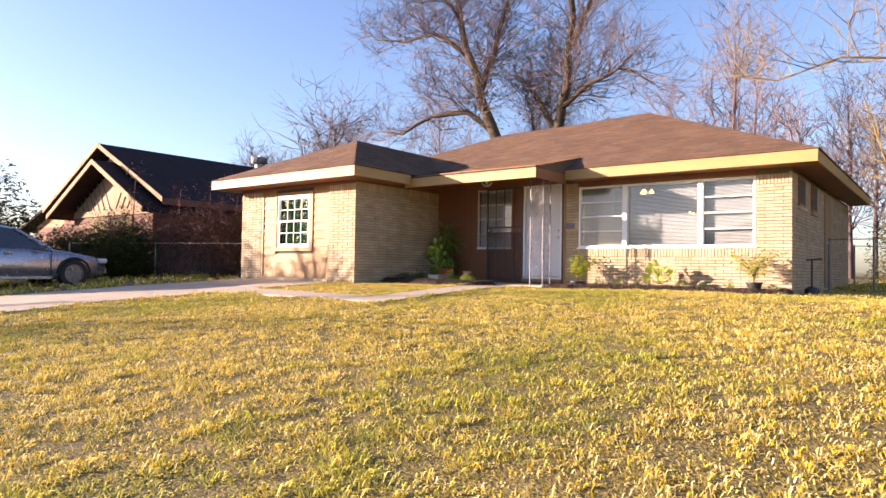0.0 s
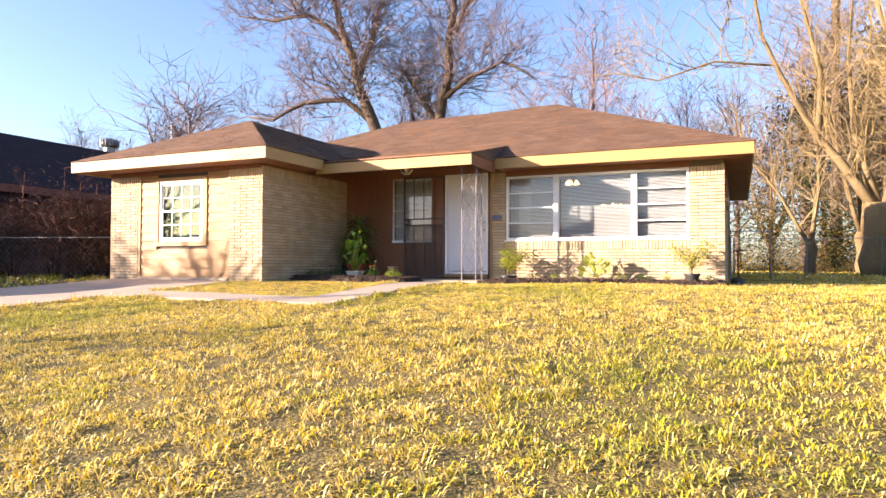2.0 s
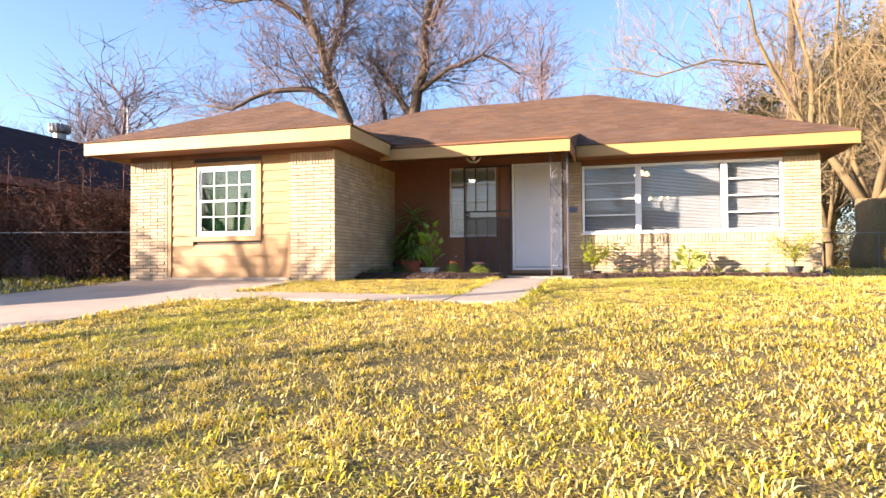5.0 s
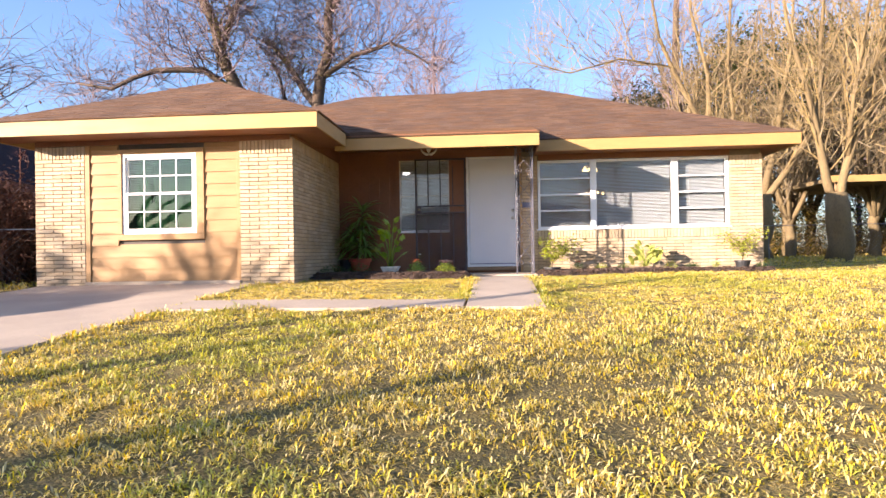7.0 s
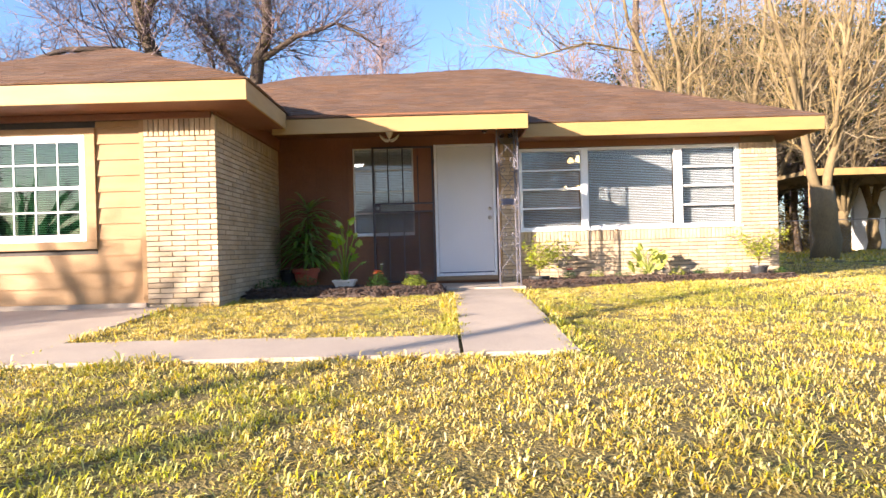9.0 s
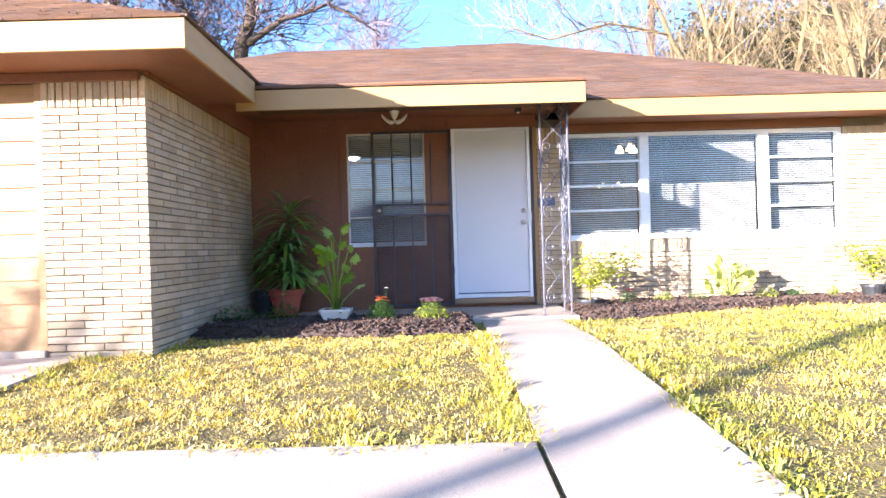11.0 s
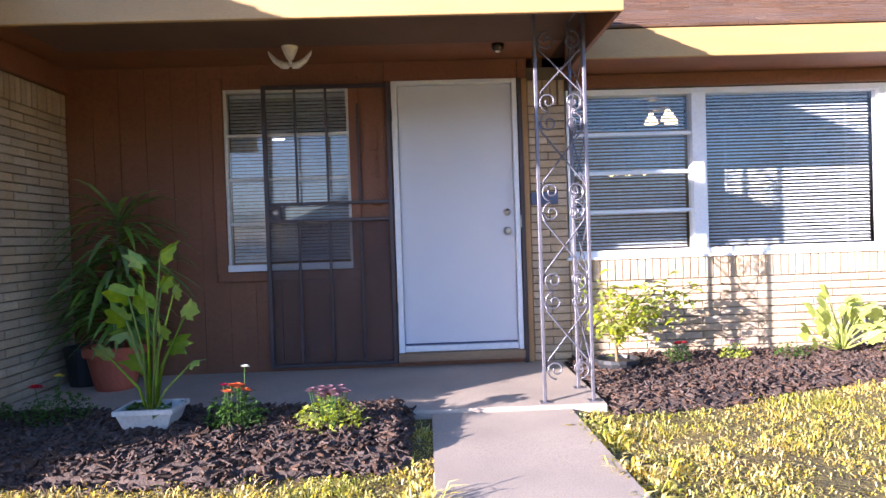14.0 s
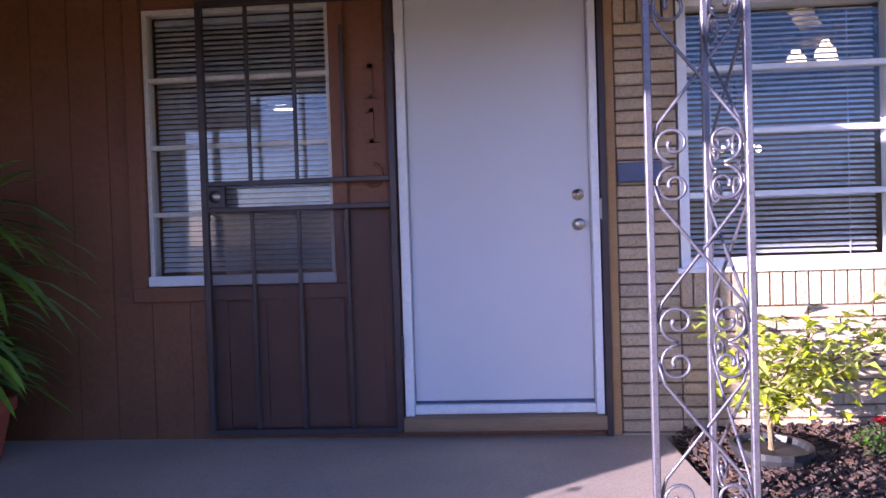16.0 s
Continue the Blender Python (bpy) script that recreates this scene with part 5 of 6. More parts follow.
limb_tree((12.75, 9.8, -0.05), "sunlit bare tree forking into tall pale stems", 51, (0.30, 1.9), [
    ([(-0.08, 0, 1.7), (-0.35, 0, 2.9), (-0.65, 0, 4.6), (-1.2, 0.1, 7.0), (-1.5, 0.2, 10.5)], 0.2),
    ([(-0.5, 0, 3.6), (-0.2, 0.3, 5.2), (0.0, 0.5, 7.5), (0.3, 0.7, 10.0)], 0.13),
    ([(0.1, 0, 1.7), (0.3, 0, 2.8), (0.9, 0.1, 4.4), (1.5, 0.2, 6.6), (1.9, 0.3, 10.0)], 0.19),
    ([(0.35, 0, 3.0), (0.4, -0.3, 4.8), (0.7, -0.6, 7.2), (0.6, -0.8, 9.6)], 0.11),
    ([(0.6, 0, 3.8), (1.6, 0.3, 5.0), (2.9, 0.4, 6.6), (3.6, 0.5, 8.4)], 0.09)], 13)
limb_tree((12.15, 13.75, -0.05), "leaning bare tree with whip-like pale shoots", 52, (0.40, 2.3), [
    ([(-0.12, 0, 2.1), (-1.0, 0.1, 3.6), (-2.1, 0.2, 5.4), (-3.2, 0.3, 8.0), (-3.7, 0.4, 11.5)], 0.24),
    ([(-1.6, 0.1, 4.6), (-1.5, 0.4, 6.6), (-2.0, 0.6, 9.0), (-1.8, 0.8, 12.0)], 0.15),
    ([(-2.9, 0.2, 6.9), (-4.6, 0.0, 7.2), (-6.4, -0.2, 6.7), (-7.8, -0.3, 7.1)], 0.055),
    ([(0.0, 0.1, 2.2), (-0.5, 0.5, 4.2), (-0.7, 0.7, 7.0), (-0.4, 0.9, 10.5)], 0.18),
    ([(0.15, 0, 2.1), (0.7, 0, 4.4), (1.2, 0.1, 7.2), (1.5, 0.2, 10.8)], 0.2),
    ([(0.2, -0.1, 2.1), (1.5, -0.2, 4.0), (3.0, -0.3, 6.4), (4.2, -0.3, 9.4)], 0.17)], 15)
limb_tree((10.4, 15.2, -0.05), "slender pale tree leaning from the fence line", 54, (0.16, 1.2), [
    ([(-0.05, 0, 1.1), (-0.8, 0, 2.6), (-1.8, 0, 4.0), (-2.4, 0.1, 6.2)], 0.1),
    ([(0.05, 0, 1.1), (0.3, 0.1, 3.0), (0.2, 0.2, 5.4), (0.4, 0.3, 8.0)], 0.11)], 12)
wood = stems_tree((14.8, 17.5, -0.05), "bare grey-gold tree in the wood behind the fence", 53, 6, 9.5, 0.17, 2.9, 1.6, (0, 0), 16, "wood_edge_tree", 2)
tagged(wood, group="wood edge trees")
for k, (x, y, s, rz) in enumerate(((17.5, 16.5, 1.0, 40), (16.0, 20.5, 1.15, 150), (20.5, 19.5, 1.2, 250), (12.6, 20.0, 1.05, 80), (22.5, 25, 1.3, 10), (9.6, 24.5, 0.8, 200), (26, 20, 1.2, 120), (14.0, 25.0, 1.15, 300), (18.6, 24.0, 1.25, 190), (29.5, 23.0, 1.3, 65))):
    c = copy_thing(wood, pose(x, y, -0.05, 0, 0, rz))
    c.scale = (s, s, s)

# tall cable-barked trunk and scrub at the wood's edge
t = thing("tall_bare_tree", "tall dark trunk standing behind the chain-link fence", "tree")
w = Wood(61)
tr = w.limb([(12.2, 24, -0.1), (12.3, 24, 5), (12.2, 24, 10), (12.5, 24, 15)], 0.3, 0.12)
w.dress(tr, 40, 2.6, 0.05, 2, 0.4)
w.done(t, BARK, TWIG)


def thicket(name, spots, seed, mat_, label, size=0.17, per=44, category="undergrowth"):
    r = random.Random(seed)
    vs, fs = [], []
    for x, y, rad, h in spots:
        for _ in range(int(per * rad * h * 6)):
            a, q = r.uniform(0, 2 * math.pi), r.random() ** 0.5
            z = h * r.random() ** 1.3 * (1 - 0.45 * q)
            p = Vector((x + math.cos(a) * q * rad, y + math.sin(a) * q * rad, z + noise.noise(Vector((x + q * 3, y + a, seed))) * 0.3))
            leaf_quad(vs, fs, p, rdir(r, 0.3), Vector((0, 0, 1)), size * r.uniform(0.5, 1.5), size * r.uniform(0.3, 0.7))
    return tagged(attach(name, mesh(name, vs, fs), mat_), label, category, kind="stuff")


rs = random.Random(71)
thicket("undergrowth_scrub", [(x + rs.uniform(-0.6, 0.6), 20.5 + 0.05 * x + rs.uniform(-0.8, 1.6), rs.uniform(1.0, 1.6), rs.uniform(1.8, 4.2)) for x in [9 + 1.1 * k for k in range(22)]], 72, SCRUB, "dry golden scrub and vines along the back fence")
thicket("undergrowth_green", [(x + rs.uniform(-0.8, 0.8), 22 + rs.uniform(-0.5, 2.5), rs.uniform(1.3, 2.2), rs.uniform(3.0, 6.2)) for x in [9.5 + 1.5 * k for k in range(16)]], 73, EVERGREEN, "dark green brush behind the fence", 0.2)

def evergreen(at, seed, h):
    t = thing("evergreen_tree", "dark evergreen tree rising behind the bare wood", "tree", "evergreens behind the wood", at=at)
    w = Wood(seed)
    tr = w.limb([(0, 0, -0.1), (0.1, 0, h * 0.4), (0, 0.1, h * 0.8), (0.1, 0, h)], 0.2, 0.04, 6)
    w.dress(tr, 34, h * 0.28, 0.05, 2, 0.25, 0.8, 0.1)
    w.leaves_on(w.ends, 9, 0.38, 0.3, EVERGREEN, t, "foliage", "dark clumped foliage")
    return w.done(t, BARK, TWIG)


eg = evergreen((19, 27, -0.05), 64, 9.5)
for x, y, s, rz in ((23.5, 24, 0.95, 70), (28, 27, 1.1, 200), (25.5, 31, 1.15, 20), (32, 24, 1.0, 300), (14.8, 27.5, 0.85, 120), (16.6, 29, 1.0, 250), (11.4, 27, 0.7, 30), (13.0, 31, 0.9, 160), (21.5, 28, 1.05, 210), (17.8, 20.2, 0.9, 95), (21.8, 17.6, 0.85, 340), (15.3, 23.4, 0.95, 185)):
    c = copy_thing(eg, pose(x, y, -0.05, 0, 0, rz))
    c.scale = (s, s, s)

# far bare woods round the lots
def far_tree(seed, h):
    t = thing("far_bare_tree", "hazy bare winter tree in the distance", "tree", "distant trees")
    w = Wood(seed)
    tr = w.limb([(0, 0, -0.1), (0.1, 0, h * 0.35), (0.0, 0.1, h * 0.7), (0.2, 0, h)], h * 0.022, 0.03, 5)
    w.dress(tr, 42, h * 0.36, 0.06, 2, 0.2, 0.75, 0.6)
    return w.done(t, FARWOOD, FARWOOD)


protos = [far_tree(81, 10), far_tree(82, 12), far_tree(83, 9)]
rf = random.Random(84)
spots = [(-28 + 2.6 * k + rf.uniform(-1, 1), 44 + rf.uniform(-4, 8)) for k in range(28)] + [(-26 + 4.2 * k + rf.uniform(-1, 1), 35 + rf.uniform(-2, 3)) for k in range(10)] + [(-60 + 5 * k, 40 + rf.uniform(-8, 8)) for k in range(7)] + [(-42 + 4 * k, 30 + rf.uniform(-3, 4)) for k in range(4)]
for k, (x, y) in enumerate(spots):
    if k < 3:
        protos[k].matrix_world = pose(x, y, -0.05, 0, 0, 40 * k)
        continue
    c = copy_thing(protos[k % 3], pose(x, y, -0.05, 0, 0, rf.uniform(0, 360)))
    s = rf.uniform(0.8, 1.25)
    c.scale = (s, s, s * rf.uniform(0.9, 1.15))
c = copy_thing(protos[0], pose(-21.5, 18.7, -0.05, 0, 0, 15))
c.scale = (1.35, 1.35, 0.92)
# street trees out of view: their shadows fall on the lawn and garage
for x, y, s in ((-17.2, -20.5, 0.45), (4, -40, 1.0), (14, -44, 1.2)):
    c = copy_thing(protos[1], pose(x, y, -0.85, 0, 0, 77 * s))
    c.scale = (s, s, s)
    tagged(c, "bare winter street tree across the lawn", group="street trees")
t = thing("street_oak", "spreading bare street tree with heavy limbs beside the road", "tree", "street trees", at=(-14.0, -18.2, -0.85))
w = Wood(92)
w.limb([(0, 0, -0.1), (0.1, 0, 0.8), (0, 0.1, 1.7)], 0.34, 0.28, 10)
for k in range(8):
    a = 0.82 * k
    o = Vector((math.cos(a) * (1.6 + 0.25 * k), math.sin(a) * (1.6 + 0.25 * k), 0))
    st = w.limb([(0, 0, 1.5), o * 0.4 + Vector((0, 0, 2.5)), o * 0.8 + Vector((0, 0, 3.4)), o * 1.25 + Vector((0, 0, 4.2 + 0.25 * (k % 3)))], 0.22, 0.07, 7)
    w.dress(st, 4, 1.2, 0.03, 1, 0.3, 0.7, 0.2)
w.done(t, BARK, TWIG)
# added out of view: leaf mass sized to throw shade on the driveway
thicket("undergrowth_street", [(-13.4 - 0.9 * k, -12.6 + 1.3 * k, 1.6, 4.6) for k in range(2, 7)], 93, EVERGREEN, "unseen evergreen mass added to shade the driveway", 0.24, 110)
t = thing("crape_myrtle", "small bare multi-stemmed tree beside the drive", "tree", at=(-9.75, -6.1, -0.41))
w = Wood(91)
for k in range(7):
    a = 0.9 * k
    o = Vector((math.cos(a), math.sin(a), 0)) * (0.28 + 0.06 * k)
    st = w.limb([(0, 0, -0.05), o * 0.15 + Vector((0, 0, 1.9)), o * 0.55 + Vector((0, 0, 2.5)), o * 1.3 + Vector((0, 0, 3.4))], 0.06, 0.02, 6)
    w.dress(st, 5, 0.5, 0.01, 1, 0.65)
w.done(t, PALEBARK, PALETWIG)
# overhead cable, seen by its shadow and in the panes
t = thing("overhead_cable", "black overhead utility cable across the street", "cable")
S = SUN * -22
part("cable", tube(bmesh.new(), [Vector((x, -4.25 + 0.80 * (x - 0.40), -0.3)) + S for x in (-30, -12, -4, 5, 14)], 0.075, 6), BLACKPOT, t)

# ---- neighbour's house, hedge, fences ----
NB_BRICK = material("dull_red_brick", (0.20, 0.09, 0.06), (0.15, 0.07, 0.05), (0.10, 0.05, 0.04), scale=5, fine=60, rough=0.9, bump=0.4)
NB_WOOD = material("weathered_board", (0.36, 0.23, 0.125), (0.28, 0.175, 0.095), (0.19, 0.12, 0.07), scale=2, fine=40, rough=0.85, bump=0.3, vary=0.15, stretch=(1, 1, 0.3))
NB_ROOF = material("charcoal_shingle", (0.036, 0.024, 0.027), (0.026, 0.018, 0.02), (0.045, 0.032, 0.034), scale=2, fine=90, rough=0.97, bump=0.6, vary=0.25, island=True, spec=0.1)
GREYMETAL = material("galvanised_steel", (0.25, 0.25, 0.25), (0.2, 0.2, 0.2), rough=0.45, metal=0.7, bump=0.1)


def prism(bm, x0, x1, xm, z0, zm, y0, y1):
    a = [bm.verts.new((x, y, z)) for y in (y0, y1) for x, z in ((x0, z0), (xm, zm), (x1, z0))]
    for f in ((0, 1, 2), (5, 4, 3), (0, 3, 4, 1), (1, 4, 5, 2), (2, 5, 3, 0)):
        bm.faces.new([a[i] for i in f])
    return bm


def gable_roof(parent, x0, x1, xm, z0, zm, y0, y1, mat_, thick=0.14):
    """Two roof slopes as slabs, in courses of tabs."""
    for sx, xe in ((-1, x0), (1, x1)):
        bm = bmesh.new()
        a = [bm.verts.new(p) for p in ((xe, y0, z0), (xm, y0, zm), (xm, y1, zm), (xe, y1, z0))]
        b = [bm.verts.new((v.co.x, v.co.y, v.co.z - thick)) for v in a]
        bm.faces.new(a)
        bm.faces.new(b[::-1])
        for i in range(4):
            bm.faces.new((a[i], a[(i + 1) % 4], b[(i + 1) % 4], b[i]))
        part("roof", bm, mat_, parent, "dark charcoal shingle slope")


nb = thing("neighbour_house", "brick ranch house with dark gable roof and tan rakes", "house", at=(0.3, 0.4, 0))
part("wall", boxed(-17.6, 0.6, -0.3, -9.9, 14, 2.35), NB_BRICK, nb, "dull red brick walls")
part("gable", prism(bmesh.new(), -17.6, -9.9, -13.75, 2.35, 4.15, 0.6, 0.8), NB_WOOD, nb, "tan board gable")
gable_roof(nb, -18.3, -9.25, -13.75, 2.35, 4.5, 0.1, 14.5, NB_ROOF)
for x0, x1 in ((-18.3, -13.75), (-9.25, -13.75)):
    d = Vector((x1 - x0, 0, 2.15))
    bm = bmesh.new()
    a = [bm.verts.new(p) for p in ((x0, 0.06, 2.20), (x1, 0.06, 4.35), (x1, 0.06, 4.52), (x0, 0.06, 2.37), (x0, 0.1, 2.20), (x1, 0.1, 4.35), (x1, 0.1, 4.52), (x0, 0.1, 2.37))]
    for f in ((0, 1, 2, 3), (7, 6, 5, 4), (0, 4, 5, 1), (3, 2, 6, 7)):
        bm.faces.new([a[i] for i in f])
    part("rake_board", bm, NB_WOOD, nb, "tan rake board")
# projecting front gable with slanted boards
part("front_wall", boxed(-15.6, 0.15, -0.3, -9.95, 0.6, 2.1), NB_BRICK, nb, "brick front bay")
part("front_gable", prism(bmesh.new(), -15.6, -9.95, -12.7, 2.1, 3.55, 0.15, 0.3), NB_WOOD, nb, "tan board front gable")
for k in range(13):
    x = -15.2 + 0.4 * k
    h = 1.4 * (1 - abs(x + 12.75) / 2.9)
    if h > 0.15:
        bm = boxed(-0.012, -0.03, 0, 0.012, 0, h * 1.2)
        bmesh.ops.transform(bm, matrix=pose(x, 0.15, 2.12, 0, -32 if x < -12.7 else 32, 0), verts=bm.verts)
        part("batten", bm, NB_WOOD, nb)
gable_roof(nb, -16.3, -9.3, -12.75, 2.0, 3.75, -0.5, 2.0, NB_ROOF)
for x0, x1 in ((-16.3, -12.75), (-9.3, -12.75)):
    bm = bmesh.new()
    a = [bm.verts.new(p) for y in (-0.55, -0.51) for p in ((x0, y, 1.85), (x1, y, 3.60), (x1, y, 3.77), (x0, y, 2.02))]
    for f in ((0, 1, 2, 3), (7, 6, 5, 4), (0, 4, 5, 1), (3, 2, 6, 7)):
        bm.faces.new([a[i] for i in f])
    part("rake_board", bm, NB_WOOD, nb, "tan rake board")
part("lintel", boxed(-15.5, 0.09, 1.9, -10.0, 0.15, 2.1), NB_WOOD, nb)
wdw = part("window", boxed(-14.2, 0.10, 0.5, -11.2, 0.15, 1.85), PALEBARK, nb, "closed pale window shade")
part("window_frame", boxed(-12.75, 0.08, 0.5, -12.65, 0.10, 1.85), NB_WOOD, wdw)
for y in (3.2, 6.0):
    wdw = part("window", boxed(-9.9, y, 0.8, -9.87, y + 1.3, 1.9), DARK, nb, "dark side window")
    part("window_frame", boxed(-9.88, y + 0.6, 0.8, -9.85, y + 0.68, 1.9), NB_WOOD, wdw)
part("fascia", boxed(-9.3, 0.1, 2.14, -9.24, 14.5, 2.34), NB_BRICK, nb, "dark red eave board")
vent = thing("roof_turbine_vent", "galvanised turbine vent on the neighbour's roof", "roof vent", at=(-13.6, 7.4, 4.36))
part("pipe", lathe(bmesh.new(), [(0.2, -0.12), (0.2, 0.32)], 16), GREYMETAL, vent)
part("turbine", lathe(bmesh.new(), [(0.2, 0.32), (0.3, 0.38), (0.33, 0.5), (0.28, 0.62), (0.12, 0.68), (0.02, 0.69)], 18), GREYMETAL, vent)
for k in range(18):
    a = 2 * math.pi * k / 18
    bm = boxed(-0.006, -0.02, 0.36, 0.006, 0.02, 0.64)
    bmesh.ops.transform(bm, matrix=pose(0.325 * math.cos(a), 0.325 * math.sin(a), 0, 0, 0, math.degrees(a) + 40), verts=bm.verts)
    part("fin", bm, GREYMETAL, vent)
ant = thing("tv_antenna", "thin metal rooftop antenna on a mast", "antenna", at=(-13.0, 9.8, 4.3))
part("mast", tube(bmesh.new(), [(0, 0, 0), (0, 0, 1.75)], 0.02, 6), GREYMETAL, ant)
part("boom", tube(bmesh.new(), [(-0.75, 0.1, 1.6), (0.75, -0.1, 1.7)], 0.014, 5), GREYMETAL, ant)
for k in range(7):
    x = -0.66 + 0.22 * k
    part("element", tube(bmesh.new(), [(x, -0.4, 1.655), (x, 0.4, 1.655)], 0.008, 4), GREYMETAL, ant)
nb2 = thing("far_house", "low brown house farther down the street", "house")
part("wall", boxed(-34, 6, -0.3, -24, 14, 2.3), NB_BRICK, nb2)
gable_roof(nb2, -35, -23, -29, 2.2, 4.1, 5.4, 14.6, NB_ROOF)
part("gable", prism(bmesh.new(), -34, -24, -29, 2.3, 3.9, 6, 6.2), NB_WOOD, nb2)
thicket("undergrowth_conifer", [(-22.6, 0.5, 1.5, 5.0), (-24, -0.3, 1.6, 4.4), (-21.8, 0.9, 1.0, 2.6)], 95, EVERGREEN, "dark conifer foliage at the street", 0.3, 40)
thicket("hedge", [(-11.4 + 0.5 * k, -1.5 + 0.06 * k, 0.65, 1.6) for k in range(9)], 96, EVERGREEN, "clipped green hedge beside the neighbour's drive", 0.11, 420, "hedge")
# bare reddish brush beside the garage
REDTWIG = material("red_brown_twig", (0.20, 0.09, 0.06), (0.14, 0.07, 0.05), rough=0.95, bump=0, fine=20, vary=0.35, island=True)
DRYLEAF = material("dry_red_leaf", (0.10, 0.045, 0.03), (0.07, 0.035, 0.024), (0.14, 0.07, 0.045), scale=4, fine=20, rough=0.8, bump=0, vary=0.4, island=True)
for k, (x, y) in enumerate(((-5.1, 0.6), (-5.7, 0.2), (-6.4, 0.3), (-7.1, -0.2), (-5.4, 1.6), (-6.6, 1.3), (-8.3, -0.9))):
    t = thing("bare_brush", "leafless reddish brush growing along the fence", "shrub", "brush along the fence", at=(x, y, -0.1))
    w = Wood(100 + k)
    for s in range(9):
        a = 0.7 * s
        st = [Vector((0.05 * math.cos(a), 0.05 * math.sin(a), 0)), Vector((0.25 * math.cos(a), 0.25 * math.sin(a), 0.8)), Vector((0.5 * math.cos(a), 0.5 * math.sin(a), 1.3 + 0.3 * w.r.random()))]
        if s == 0:
            st[2] = Vector((0.2, 0.1, 2.1 + 0.9 * w.r.random()))
        fine = w.limb(st, 0.016, 0.006, 5)
        w.dress(fine, 9, 0.6, 0.011, 2, 0.1)
    w.leaves_on(w.ends[::2], 3, 0.12, 0.085, DRYLEAF, t, "dead_leaves", "dry reddish leaves")
    w.done(t, REDTWIG, REDTWIG)
    for c in t.children:
        tagged(c, kind="stuff")
thicket("undergrowth_vines", [(-4.7 - 0.5 * k, 0.9 - 0.1 * k, 0.55, 1.5 + 0.4 * ((k * 7) % 3) / 2) for k in range(4)], 98, DRYLEAF, "tangle of dead reddish vines on the fence", 0.1, 110)
# board fence behind the brush
fence = thing("board_fence", "weathered reddish board fence behind bare brush", "fence")
rb = random.Random(7)
bme = mesh("board", *[(lambda b: ([tuple(v.co) for v in b.verts], [[v.index for v in f.verts] for f in b.faces]))(bb) for bb in [boxed(0, 0, 0, 0.135, 0.02, 1.55)] if (bb.verts.index_update() or True)][0])
bme.materials.append(material("reddish_fence_board", (0.25, 0.12, 0.08), (0.18, 0.085, 0.058), (0.32, 0.19, 0.13), scale=3, fine=40, rough=0.9, bump=0.4, vary=0.3, stretch=(1, 1, 0.2)))
for k in range(34):
    ob = new("board", bme)
    ob.parent = fence
    ob.location, ob.rotation_euler = (-4.3 - 0.14 * k, 2.3 - 0.02 * k, -0.08 + rb.uniform(-0.05, 0.05)), (0, rb.uniform(-0.02, 0.02), math.pi)
part("rail", boxed(-9.1, 2.31, 1.2, -4.2, 2.36, 1.28), NB_WOOD, fence)
part("top_rail", boxed(-9.1, 2.0, 1.46, -6.3, 2.06, 1.53), NB_WOOD, fence, "pale sunlit top rail")


def chain_link(name, pts, h, label, gap=0.35):
    """Chain-link fence: posts, top rail and crossing wires."""
    t = thing(name, label, "fence")
    rails = [Vector(p) for p in pts]
    for a, b in zip(rails, rails[1:]):
        n = max(1, round((b - a).length / 2.4))
        for k in range(n + 1):
            p = a.lerp(b, k / n)
            part("post", tube(bmesh.new(), [p + Vector((0, 0, -0.1)), p + Vector((0, 0, h + 0.03))], 0.022, 8), GREYMETAL, t)
        part("top_rail", tube(bmesh.new(), [a + Vector((0, 0, h)), b + Vector((0, 0, h))], 0.011, 7), GREYMETAL, t)
        bm, run, d = bmesh.new(), (b - a).length, (b - a).normalized()
        u = -h
        while u < run:
            for s in (1, -1):
                u0, u1 = (u, u + h) if s > 0 else (u + h, u)
                z0, z1 = 0.0, h
                for lim in (0,):
                    if min(u0, u1) >= 0 and max(u0, u1) <= run:
                        p, q = a + d * u0, a + d * u1
                        tube(bm, [p + Vector((0, 0, z0)), q + Vector((0, 0, z1))], 0.0025, 3, False)
            u += gap * 0.35
        part("wire_mesh", bm, GREYMETAL, t)
    return t


chain_link("chain_link_fence", [(8.1, 11.5, -0.05), (12.0, 12.6, -0.05), (16.5, 12.8, -0.05), (26, 13, -0.05)], 1.15, "galvanised chain-link fence across the back yard")
chain_link("chain_link_gate", [(8.05, 7.1, -0.05), (8.9, 7.1, -0.05)], 1.15, "narrow chain-link gate beside the house wall")
chain_link("chain_link_fence", [(-9.6, -1.9, -0.1), (-4.2, 0.3, -0.08)], 0.95, "low chain-link fence in front of the brush")
# carport over the back fence
cp = thing("carport", "open carport with pale fascia and white wall beyond the fence", "carport")
part("roof", boxed(14.85, 14.2, 2.68, 24, 20.5, 2.82), PALEBARK, cp, "flat tan roof")
part("fascia", boxed(14.75, 14.1, 2.63, 24.1, 14.2, 2.86), FASCIA, cp, "tan fascia")
for x in (15.0, 18.4, 21.4):
    part("post", boxed(x, 14.3, -0.05, x + 0.12, 14.42, 2.68), NB_WOOD, cp)
part("wall", boxed(20.2, 20.2, -0.05, 24, 20.4, 2.68), WHITE, cp, "white back wall")
